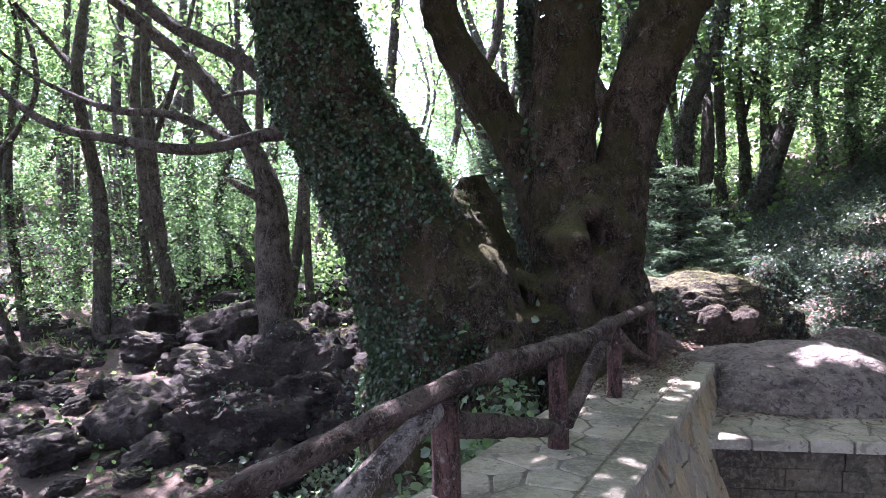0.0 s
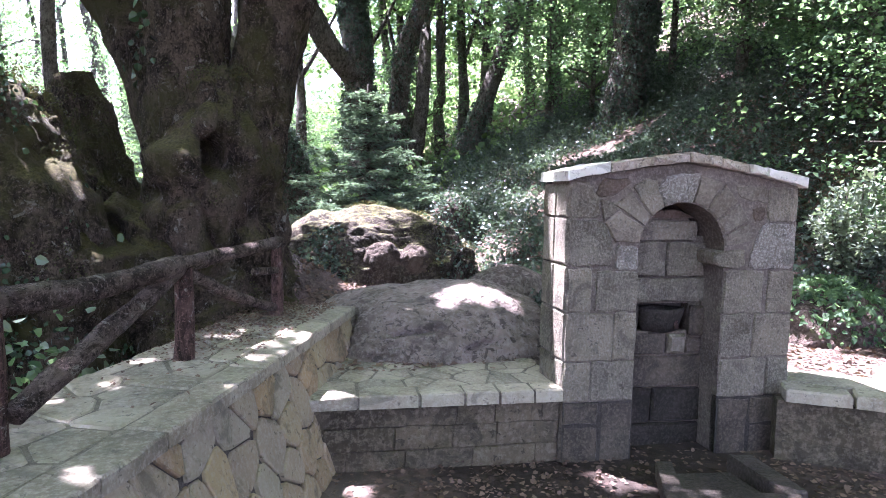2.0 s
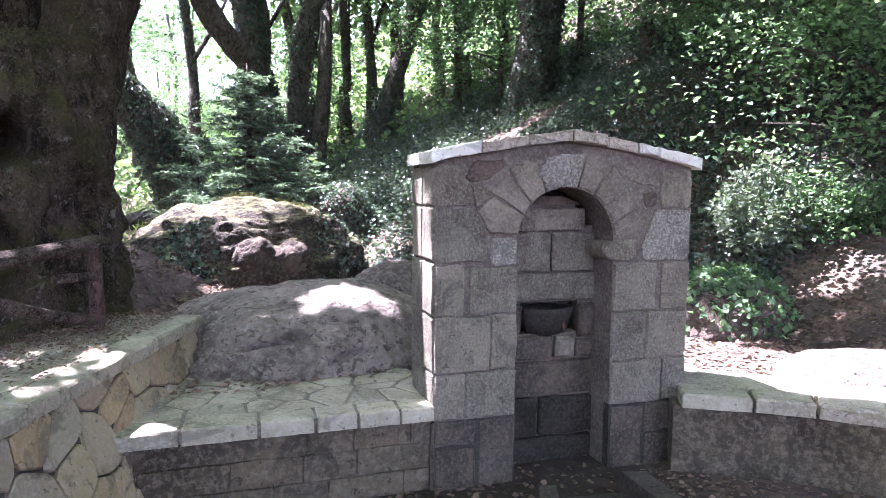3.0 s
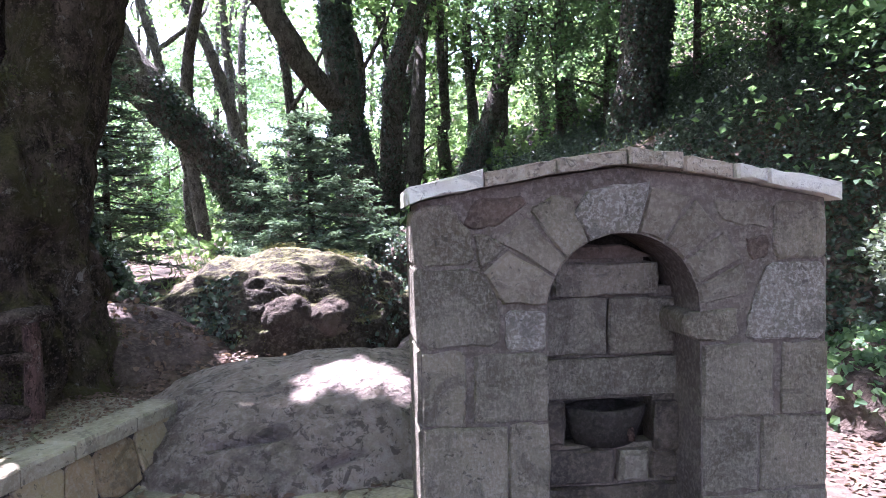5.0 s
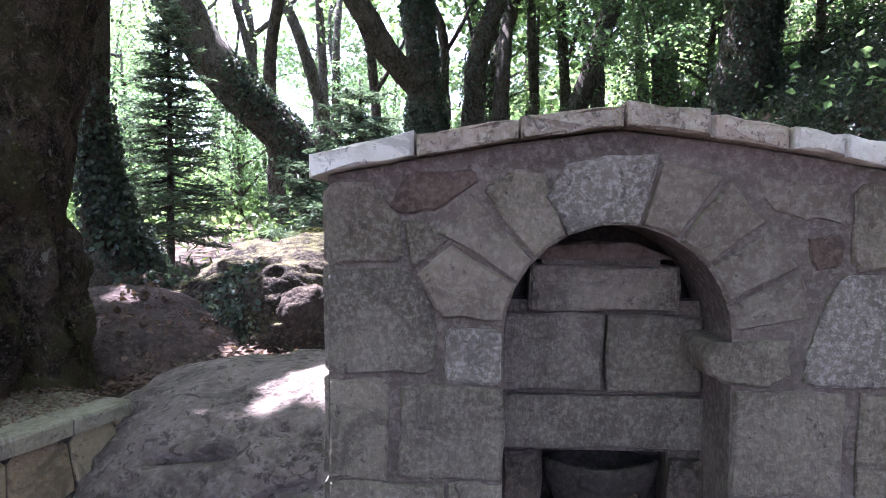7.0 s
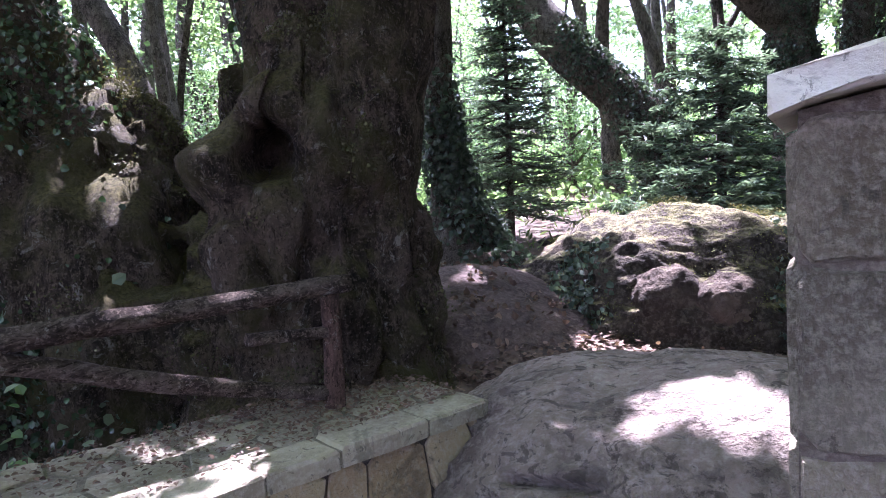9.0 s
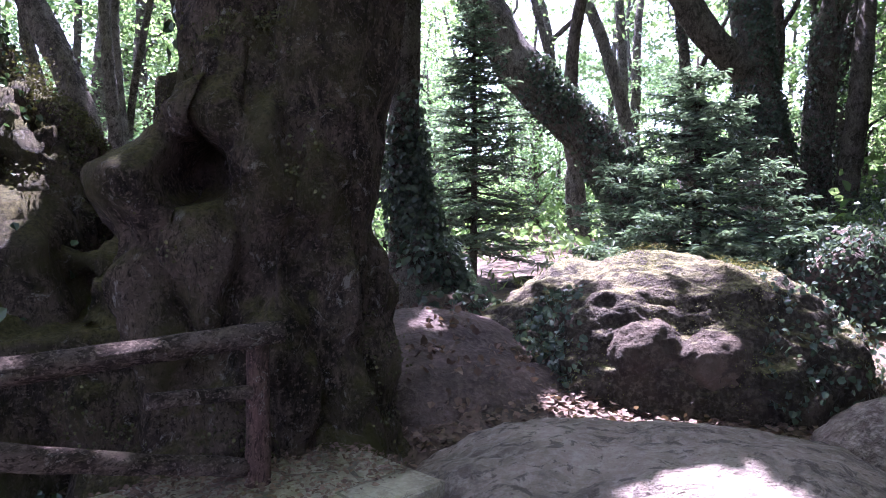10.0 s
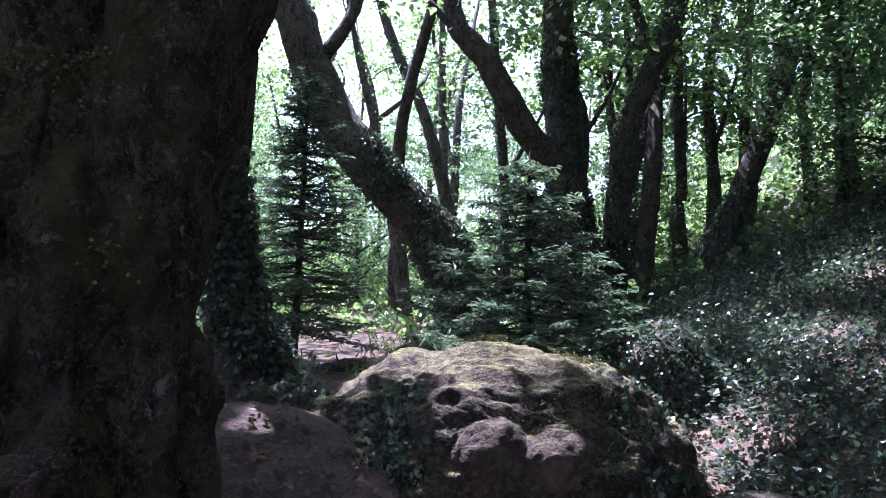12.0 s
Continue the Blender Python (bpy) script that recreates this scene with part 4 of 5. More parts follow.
stems = [limb(old, "stem", [(1.0, 5.2, 0.6), (0.96, 5.2, 2.3), (1.02, 5.2, 3.5), (0.95, 5.1, 6), (0.6, 5.0, 9.5)], [0.35, 0.26, 0.25, 0.2, 0.08], seg=40, seed=3, ridges=0.12, step=0.08),
         limb(old, "stem", [(1.18, 5.12, 0.6), (1.46, 5.13, 2.3), (1.58, 5.14, 2.8), (1.87, 5.15, 3.5), (2.30, 5.2, 4.6), (2.8, 5.3, 7), (3.0, 5.4, 10)], [0.30, 0.22, 0.235, 0.26, 0.22, 0.17, 0.06], seg=40, seed=4, ridges=0.12, step=0.08),
         limb(old, "stem", [(0.95, 5.25, 1.3), (0.70, 5.4, 2.15), (0.36, 5.5, 2.85), (0.0, 5.52, 3.5), (-0.15, 5.52, 4.2), (-0.4, 5.5, 7.0)], [0.22, 0.17, 0.165, 0.16, 0.14, 0.06], seg=32, seed=14, ridges=0.1, step=0.1)]
for o in stems:
    roughen(o, [], 0.04, 5)
leaning = limb(old, "leaning_trunk", [(0.1, 4.8, -1.3), (0.06, 4.74, 0.1), (0.03, 4.7, 0.85), (-0.35, 4.7, 1.8), (-0.78, 4.7, 2.5), (-1.06, 4.7, 3.5), (-1.3, 4.6, 5.5), (-1.8, 4.4, 9)], [1.0, 0.70, 0.56, 0.44, 0.40, 0.37, 0.3, 0.1], seg=80, seed=5, ridges=0.2, step=0.05)
roughen(leaning, [((0.35, 4.6, 1.25), 0.22, 0.12), ((0.3, 4.75, 0.6), 0.3, 0.12)], 0.07, 6)
shoulder = limb(old, "broken_limb", [(0.14, 4.85, 0.6), (0.15, 4.85, 1.2), (0.08, 4.86, 1.6), (-0.1, 4.86, 1.9)], [0.46, 0.32, 0.25, 0.14], seg=110, seed=15, ridges=0.25, step=0.022, label="mossy broken limb stump")
roughen(shoulder, [((0.15, 4.6, 1.55), 0.15, 0.1)], 0.1, 9)
stump = limb(old, "broken_stump", [(0.6, 5.42, 0.6), (0.4, 5.55, 1.45), (0.23, 5.65, 1.95), (0.18, 5.67, 2.16)], [0.26, 0.18, 0.17, 0.12], seg=40, seed=27, ridges=0.25, step=0.05, label="broken stump of an old stem")
roughen(stump, [], 0.05, 12)
ridge = limb(old, "broken_limb", [(-0.4, 4.75, 2.05), (-0.05, 4.92, 1.9), (0.16, 5.03, 1.78), (0.30, 5.1, 1.66)], [0.22, 0.15, 0.12, 0.06], seg=80, seed=25, ridges=0.25, step=0.02, label="mossy broken limb stump")
roughen(ridge, [], 0.07, 10)
bridge = limb(old, "root_mass", [(0.1, 4.82, 0.2), (0.35, 4.82, 0.75), (0.62, 4.92, 0.85), (0.95, 5.05, 0.8)], [0.6, 0.5, 0.45, 0.45], seg=90, seed=17, ridges=0.25, step=0.025, label="gnarled mossy root mass between the trunks")
roughen(bridge, [((0.3, 4.45, 1.0), 0.15, 0.08)], 0.07, 11, ((0.62, 4.5, 1.14), (-0.3, 0.95, 0.0), 0.1, 0.28))
for k, (pts, rad) in enumerate([([(1.3, 5.1, 0.75), (1.6, 4.95, 0.55), (1.8, 5.0, 0.40)], [0.22, 0.13, 0.06]), ([(1.25, 5.35, 0.75), (1.5, 5.6, 0.52), (1.7, 5.85, 0.38)], [0.2, 0.12, 0.05]), ([(0.9, 4.8, 0.6), (1.0, 4.5, 0.2), (1.0, 4.3, -0.2)], [0.3, 0.22, 0.15])]):
    limb(old, "root", pts, rad, seg=20, seed=50 + k, ridges=0.2, step=0.06)
M_MOSS = leaf_mat("moss_tuft", (0.06, 0.062, 0.018), (0.19, 0.185, 0.06), 0.8, 0.2)
M_BARKMOSS = leaf_mat("bark_moss", (0.03, 0.031, 0.011), (0.088, 0.084, 0.03), 0.85, 0.15)
ivy_on(leaning, 30000, 0.029, lambda p, q: max(0.0, noise.noise((p + OLD) * 1.1) + 0.4) * (1.0 if q.y < 0.4 else 0.25) * (0.2 if (p + OLD).z < -0.6 else 1) * smooth01(0.75, -0.1, (p + OLD).x + 0.38 * (p + OLD).z - 0.35), 61, old)
ivy_on(shoulder, 500, 0.034, patch(2.0, 0.05, 5), 78, old)
for k, (ob, n, low) in enumerate(((shoulder, 5200, 0.0), (ridge, 2600, -0.1), (bridge, 3200, 0.08), (trunk, 5200, 0.15), (stump, 900, 0.0))):
    ivy_on(ob, n * 2, 0.011, lambda p, q: max(0.0, noise.noise((p + OLD) * 2.6 + Vector((k * 3.0, 0, 0))) - low) * max(0.05, q.z + 0.45), 130 + k, old, M_BARKMOSS, "olive green moss cushions on the bark")
ivy_on(stems[0], 500, 0.06, patch(1.2, 0.1, 9), 63, old)
for k, (pts, rad) in enumerate([([(-1.0, 4.6, 2.45), (-1.35, 4.6, 2.42), (-1.9, 4.6, 2.33), (-2.6, 4.7, 2.45), (-3.3, 4.8, 2.65), (-4.2, 4.9, 3.3)], [0.07, 0.05, 0.045, 0.04, 0.035, 0.015]),
                                ([(-1.05, 4.65, 2.55), (-1.5, 4.7, 3.0), (-2.2, 4.8, 3.4), (-3.0, 4.9, 4.1), (-3.6, 5, 5.0)], [0.08, 0.06, 0.055, 0.05, 0.03]),
                                ([(-1.6, 4.6, 2.38), (-2.1, 4.7, 2.62), (-2.8, 4.9, 2.75), (-3.6, 5.0, 3.1)], [0.04, 0.035, 0.03, 0.012]),
                                ([(-1.2, 4.7, 2.75), (-1.5, 4.75, 2.8), (-1.75, 4.8, 2.78)], [0.03, 0.022, 0.012])]):
    limb(old, "branch", pts, rad, M_BARK2, 10, 0.15, 80 + k, 0.1, 0.1, "bare crooked branch")

# gaps in the foliage through which the sun reaches the ground: place and radius
GAPS = [((2.82, 4.70, 0.70), 0.19), ((2.95, 4.60, 0.60), 0.19), ((2.62, 4.5, 0.5), 0.08), ((2.38, 4.45, 0.55), 0.07), ((1.75, 3.83, 0.4), 0.15), ((2.96, 3.70, 1.25), 0.13), ((2.96, 3.69, 0.95), 0.13), ((2.96, 3.68, 0.6), 0.13), ((2.3, 6.95, 1.2), 0.45), ((1.8, 6.75, 0.9), 0.14), ((2.85, 6.85, 1.15), 0.26), ((3.25, 6.7, 0.8), 0.18), ((5.1, 3.45, 0.4), 0.55), ((4.9, 4.0, 0.45), 0.45), ((6.35, 5.0, 1.7), 0.48), ((6.65, 4.8, 1.15), 0.34), ((7.4, 5.2, 1.9), 0.3), ((3.5, 8.0, 1.3), 0.36), ((4.6, 8.2, 1.4), 0.3), ((5.4, 9.4, 2.0), 0.3), ((1.2, 3.6, 0.67), 0.07), ((4.6, 2.2, 0.0), 0.3), ((1.3, 4.0, 0.67), 0.05), ((4.3, 3.5, 1.6), 0.2), ((0.30, 4.66, 1.64), 0.09), ((0.1, 4.95, 1.85), 0.06), ((-0.3, 3.1, 0.1), 0.45), ((-0.85, 4.6, -0.2), 0.45), ((-3.4, 13.5, 0.9), 1.2), ((-4.2, 15.5, 1.0), 1.0), ((-2.6, 4.6, -0.4), 0.3), ((-2.1, 3.9, -0.4), 0.2), ((-4.3, 8.7, 0.2), 0.4), ((1.45, 6.1, 0.9), 0.12), ((2.2, 5.8, 0.45), 0.12), ((2.6, 5.9, 0.5), 0.22), ((2.36, 6.05, 0.9), 0.08), ((2.78, 6.08, 0.85), 0.12), ((3.5, 7.3, 0.9), 0.4), ((1.6, 8.8, 0.8), 0.5), ((-0.6, 3.9, -0.5), 0.3), ((-3.6, 7.6, 0.0), 0.4)]


def shading(pts, extra=0.08):
    """Which of the leaf places leave the gaps open."""
    keep = np.ones(len(pts), bool)
    way = np.array(SUN)
    for g, rad in GAPS:
        w = pts - np.array(g)
        keep &= np.linalg.norm(w - (w @ way)[:, None] * way, axis=1) > rad + extra
    return keep


# ---- other trees ----
def tree(pts, radii, label, material=None, seg=20, seed=1, limbs=(), ivy=0, crown=0):
    p = Vector(pts[0])
    e = thing("tree", pose(*p), label, "tree", "forest trees")
    t = limb(e, "trunk", pts, radii, material or M_BARK2, seg, 0.16, seed, 0.14, 0.1)
    for k, (lp, lr) in enumerate(limbs):
        limb(e, "limb", lp, lr, material or M_BARK2, 12, 0.16, seed + k + 1, 0.1, 0.12)
    if ivy:
        ivy_on(t, ivy * 3, 0.042, lambda q, n: max(0.0, noise.noise(q * 0.9 + Vector((seed, 0, 0))) + 0.25), seed, e, M_COVER)
    if crown:
        rr = np.random.default_rng(seed)
        top = Vector(pts[-1]) - p
        c = [tuple(top * rr.uniform(0.6, 1.05) + Vector(rr.normal(size=3) * (1.2, 1.2, 0.8))) for _ in range(26)]
        at = np.asarray(c)[rr.integers(0, 26, crown)] + rr.normal(size=(crown, 3)) * (0.4, 0.4, 0.2)
        v, f = leaves(at[shading(at + np.array(p))], 0.12, rr, 0.25, 0.55, simple=True)
        soup("crown", v, f, M_LEAF, e)
    return e


tree([(2.2, 11.2, 0.6), (1.75, 11.0, 1.95), (1.07, 11, 2.76), (0.32, 11, 3.6), (-0.25, 11, 4.78), (-0.55, 11, 6), (-0.7, 11, 10)], [0.38, 0.31, 0.275, 0.26, 0.25, 0.21, 0.1], "leaning ivy-clad tree trunk beyond the boulders", None, 24, 6, [([(-0.1, 11, 4.3), (0.4, 11.2, 5.2), (0.5, 11.5, 7)], [0.1, 0.08, 0.04])], 2600, 3000)
tree([(1.0, 7.15, 0.1), (0.92, 7.2, 0.85), (0.80, 7.2, 1.4), (0.72, 7.2, 1.95), (0.74, 7.2, 2.8), (0.80, 7.2, 5.2)], [0.66, 0.38, 0.17, 0.11, 0.09, 0.05], "ivy-clad tree with wide flared base", None, 24, 7, (), 4200, 0)
tree([(3.5, 13, 1.3), (3.25, 13, 3.2), (3.12, 13, 4.6), (3.05, 13, 6), (3.1, 13, 10)], [0.45, 0.28, 0.24, 0.22, 0.1], "dark ivy-covered forest tree with forked limb", None, 24, 8, [([(3.1, 12.9, 3.5), (2.55, 12.6, 4.1), (2.0, 12.4, 5.0), (1.55, 12.4, 5.6), (1.5, 12.4, 7)], [0.2, 0.19, 0.17, 0.15, 0.08]), ([(1.9, 12.4, 5.1), (1.5, 12.3, 5.45), (1.2, 12.2, 5.75)], [0.09, 0.06, 0.04])], 3500, 3500)
tree([(5.5, 13.5, 2.2), (5.72, 13.3, 3.0), (6.2, 13.3, 4.4), (6.55, 13.3, 5.7), (7.2, 13.3, 9)], [0.28, 0.18, 0.16, 0.15, 0.07], "leaning forest tree on the slope", None, 20, 9, (), 900, 3500)
tree([(7.0, 9.9, 2.0), (6.9, 9.8, 2.7), (7.05, 9.8, 4.3), (7.2, 9.8, 9)], [0.40, 0.34, 0.3, 0.12], "ivy-clad dark tree on the slope", None, 20, 10, (), 3200, 0)
tree([(4.0, 13.5, 1.6), (4.1, 13.2, 3.9), (4.4, 13.0, 4.9), (4.8, 13.0, 6.2), (5, 13, 9)], [0.22, 0.17, 0.15, 0.13, 0.06], "slanting ivy-clad forest tree", None, 16, 12, (), 800, 3000)
tree([(-2.1, 7.0, -0.6), (-2.1, 7.0, 0.57), (-2.15, 7, 1.9), (-2.2, 7, 2.35), (-2.47, 7, 2.89), (-2.75, 7, 3.3), (-3.07, 7, 3.69), (-4.02, 7, 4.52)], [0.28, 0.21, 0.17, 0.13, 0.11, 0.12, 0.085, 0.06], "crooked young tree with pale bark", M_PALE, 20, 11, [([(-2.15, 7, 2.1), (-2.4, 6.9, 2.25), (-2.65, 6.9, 2.4)], [0.07, 0.05, 0.02])])
tree([(-8.31, 12.5, -0.56), (-8.31, 12.5, 1.04), (-8.47, 12.5, 3.94), (-8.01, 12.5, 6.83), (-7.81, 12.5, 10.83)], [0.213, 0.181, 0.149, 0.117, 0.085], "crooked bare forest stem beyond the stream boulders", None, 12, 400, (), 0, 500)
tree([(-6.79, 12.5, -0.5800000000000001), (-6.79, 12.5, 1.02), (-7.14, 12.5, 2.98), (-7.36, 12.5, 4.72), (-7.22, 12.5, 6.79), (-7.02, 12.5, 10.79)], [0.15, 0.132, 0.114, 0.096, 0.078, 0.06], "crooked bare forest stem beyond the stream boulders", None, 12, 401, (), 0, 500)
tree([(-5.11, 10.5, -0.8900000000000001), (-5.11, 10.5, 0.71), (-5.55, 10.5, 2.25), (-5.78, 10.5, 4.2), (-5.72, 10.5, 5.36), (-5.52, 10.5, 9.36)], [0.138, 0.121, 0.104, 0.088, 0.072, 0.055], "crooked bare forest stem beyond the stream boulders", None, 12, 402, (), 0, 500)
tree([(-6.0, 13.0, -0.13000000000000012), (-6.0, 13.0, 1.47), (-6.06, 13.0, 3.36), (-6.1, 13.0, 5.38), (-6.15, 13.0, 6.93), (-5.95, 13, 10.93)], [0.163, 0.143, 0.123, 0.104, 0.085, 0.065], "crooked bare forest stem beyond the stream boulders", None, 12, 403, (), 0, 500)
tree([(-4.6, 12.5, -0.26), (-4.6, 12.5, 1.34), (-5.24, 12.5, 2.26), (-5.05, 12.5, 3.27), (-4.74, 12.5, 4.62), (-4.78, 12.5, 6.67), (-4.58, 12.5, 10.67)], [0.112, 0.101, 0.09, 0.079, 0.068, 0.056, 0.045], "crooked bare forest stem beyond the stream boulders", None, 12, 404, (), 0, 500)
tree([(-8.3, 11.5, -0.41000000000000014), (-8.3, 11.5, 1.19), (-8.75, 11.5, 2.59), (-8.23, 11.5, 3.22), (-7.82, 11.5, 4.29), (-7.62, 11.5, 8.29)], [0.125, 0.11, 0.095, 0.08, 0.065, 0.05], "crooked bare forest stem beyond the stream boulders", None, 12, 405, (), 0, 500)
for k, (x, y, z, x1, z1, w) in enumerate([(2.3, 15, 3.5, 1.95, 7.1, 0.10), (1.1, 16, 3.6, -0.15, 6.9, 0.13), (5.4, 15, 3.6, 5.28, 6.4, 0.10), (6.2, 16, 4.3, 6.25, 7.5, 0.11), (6.95, 16.5, 5.0, 6.85, 7.6, 0.10), (7.7, 14, 4.4, 7.4, 6.1, 0.13), (7.5, 15, 4.0, 7.48, 5.9, 0.09), (4.4, 14.5, 3.4, 4.95, 5.4, 0.12), (3.6, 14, 4.0, 3.2, 5.6, 0.09), (0.3, 15, 2.6, -0.6, 6.4, 0.08), (4.75, 17, 3.6, 4.3, 7.6, 0.10)]):
    g = ground_z(x, y)
    way = (x1 - x) / (z1 - z)
    tree([(x - way * 0.3 * (z - g), y, g - 0.3), (x + 0.12 * math.sin(k * 2.1), y, (z + g) / 2 + 0.4), (x, y + 0.1, z), ((x + x1) / 2 + 0.14 * math.sin(k * 1.7), y, (z + z1) / 2), (x1, y, z1), (x1 + way * 2, y - 0.2, z1 + 2.5)], [w * 1.5, w * 1.15, w, w * 0.9, w * 0.75, w * 0.3], "slender crooked forest stem with a few ivy leaves", None, 12, 500 + k, [([(x, y, z + 0.3), (x + 0.4 * math.cos(k * 2.4), y + 0.1, z + 1.0), (x + 1.0 * math.cos(k * 2.4), y + 0.2, z + 2.3)], [w * 0.5, w * 0.4, w * 0.12])], 250, 400)
r = np.random.default_rng(19)
for k in range(62):
    a, d = r.uniform(-1.0, 0.62), r.uniform(9.5, 27)
    if k < 36:
        a = r.uniform(-0.62, -0.1)
    x, y = 0.8 + d * math.sin(a), 0.5 + d * math.cos(a)
    if x > -0.3 and y < 13 or (-4.2 < x < 0.5 and y < 22 and k % 4):
        continue
    z = ground_z(x, y)
    h, w = r.uniform(6, 10), r.uniform(0.05, 0.13)
    b = r.normal(size=(3, 2)) * 0.35
    q = Vector((x + b[1][0], y + b[1][1], z + h * 0.6))
    e = tree([(x, y, z - 0.3), (x + b[0][0], y + b[0][1], z + h * 0.3), tuple(q), (x + b[2][0] * 2, y + b[2][1] * 2, z + h)], [w * 1.25, w, w * 0.75, w * 0.3], "slender dark forest tree with a bare stem", None, 10, 100 + k, [([tuple(q), tuple(q + Vector((r.normal() * 0.6, r.normal() * 0.6, 0.8))), tuple(q + Vector((r.normal() * 1.2, r.normal() * 1.2, 1.8)))], [w * 0.5, w * 0.35, w * 0.12])], 0, 600)


def fir(at, h, wide, levels, per, seed, label, low=0.06, thick=150):
    r = np.random.default_rng(seed)
    e = thing("fir_tree", pose(*at), label, "tree")
    part("trunk", tube_bm([(0, 0, -0.2), (0.01, 0, h * 0.5), (0, 0, h)], [0.05, 0.03, 0.006], 8, 0.08, seed, step=0.2), M_BARK2, e)
    pts = []
    for k in range(levels):
        u = k / levels
        z = h * (low + (0.97 - low) * u)
        ln = wide * (1 - u) ** 0.65 * r.uniform(0.85, 1.1) + 0.06
        for j in range(per):
            a = 6.283 * (j + r.uniform(-0.25, 0.25)) / per + k * 0.7
            c, s = math.cos(a), math.sin(a)
            L = ln * r.uniform(0.75, 1.1)
            z = min(h * 0.98, max(0.05, h * (low + (0.97 - low) * u) + r.normal() * 0.45 * h / levels))
            p, q = Vector((0, 0, z)), Vector((c * L, s * L, z + L * r.uniform(-0.3, 0.25)))
            part("branch", tube_bm([p, p.lerp(q, 0.5) - Vector((0, 0, 0.03 * L)), q], [0.010, 0.007, 0.003], 5, 0.05, k, step=0.3), M_BARK2, e)
            n = int(thick * L) + 8
            for _ in range(n):
                t = r.uniform(0.12, 1.0)
                w = r.uniform(-1, 1) * 0.36 * L * (1.05 - t)
                pts.append(p.lerp(q, t) + Vector((-s * w + c * abs(w) * 0.7, c * w + s * abs(w) * 0.7, -0.03 * L * math.sin(3.14 * t) + r.normal() * 0.012)))
    v, f = leaves(np.array([tuple(p) for p in pts]), 0.06, r, 0.05, 0.75, 0.26, simple=False)
    tagged(soup("needles", v, f, M_FIR, e, "dense bluish green fir needles"), kind="stuff")
    return e


fir((2.62, 8.1, ground_z(2.62, 8.1)), 1.95, 1.05, 15, 9, 31, "small dense fir tree behind the mossy boulder", 0.06, 230)
fir((0.41, 9.5, ground_z(0.41, 9.5) - 0.1), 3.2, 0.8, 26, 8, 32, "slim young fir tree beside the ivy-clad trunk", 0.14, 130)

# ---- foliage ----
def crown_tree(h, spread, n, size, seed, material, low, label):
    """A young forest tree: thin stem, limbs and many leaves in loose sprays."""
    r = np.random.default_rng(seed)
    e = thing("tree", pose(0, 0, 0), label, "tree", "forest trees")
    lean = r.uniform(-0.12, 0.12, 2) * h
    spine = [(0, 0, -0.4), (lean[0] * 0.2, lean[1] * 0.2, h * 0.3), (lean[0] * 0.7, lean[1] * 0.7, h * 0.65), (lean[0], lean[1], h)]
    w = 0.035 + h * 0.009
    part("trunk", tube_bm(spine, [w, w * 0.8, w * 0.5, 0.012], 8, 0.1, seed, step=0.6), M_BARK2, e)
    tips = []
    for k in range(12):
        z = h * (low + (0.97 - low) * (k + r.uniform(0, 1)) / 12)
        a = r.uniform(0, 6.28)
        ln = spread * (1.1 - 0.55 * z / h) * r.uniform(0.6, 1.1)
        p = Vector((lean[0] * z / h, lean[1] * z / h, z))
        q = p + Vector((math.cos(a), math.sin(a), r.uniform(0.0, 0.5))) * ln
        part("branch", tube_bm([p, (p + q) / 2 + Vector((0, 0, 0.1 * ln)), q], [0.03, 0.02, 0.006], 5, 0.1, k, step=0.5), M_BARK2, e)
        for u in (0.3, 0.5, 0.7, 0.85, 1.0, 1.1):
            for _ in range(3):
                tips.append(tuple(p.lerp(q, u) + Vector(r.normal(size=3)) * (0.2 * spread)))
    c = np.asarray(tips)[r.integers(0, len(tips), n)]
    v, f = leaves(c + r.normal(size=(n, 3)) * (0.2, 0.2, 0.06), size, r, 0.2, 0.6, 0.85, simple=True)
    soup("crown", v, f, material, e)
    return e


protos = [crown_tree(8.0, 2.6, 8500, 0.125, 21, M_LEAF, 0.14, "leafy bright green forest tree with thin stem"), crown_tree(9.5, 2.4, 8500, 0.13, 22, M_LEAF, 0.3, "tall leafy forest tree with thin stem"), crown_tree(5.0, 2.0, 15000, 0.056, 23, M_LEAF2, 0.04, "dense dark green young tree"), crown_tree(2.4, 1.6, 9000, 0.05, 24, M_LEAF2, 0.02, "low leafy green undergrowth shrub")]
r = np.random.default_rng(77)
spots = [(8.6, 7.0, 2), (8.2, 8.8, 2), (9.2, 6.6, 2), (7.4, 11.8, 3), (8.8, 11.4, 2), (7.0, 12.8, 2), (5.0, 15.5, 3), (8.0, 5.6, 3), (9.4, 4.6, 2), (7.9, 3.2, 3), (7.7, 4.2, 3), (10.5, 8.5, 0), (11.5, 5.5, 0), (8.6, 1.5, 2), (4.9, 16.8, 0), (2.3, 17.5, 3), (7.2, 17.5, 0), (9, 14, 1), (-0.8, 17, 3), (-2.6, 15.5, 3), (-4.6, 13.5, 3), (-6.5, 12, 3), (-8, 10, 2)]
for k in range(900):
    a, d = r.uniform(-1.3, 1.3), r.uniform(11, 44)
    x, y = 1.5 + d * math.sin(a), 1 + d * math.cos(a)
    if (y < 12 and -4 < x < 7) or (-3.5 < x < 4 and y < 21) or x < -5 and y < 6:
        continue
    if any((x - p[0]) ** 2 + (y - p[1]) ** 2 < 5.5 + d * 0.1 for p in spots) or (-0.14 < (x - 1.5) / (y + 1) < 0.06 and r.uniform() < 0.35):
        continue
    low_tree = r.uniform() < (0.5 if x > 4 else 0.3)
    spots.append((x, y, int(r.integers(2, 4)) if low_tree else int(r.integers(0, 2))))
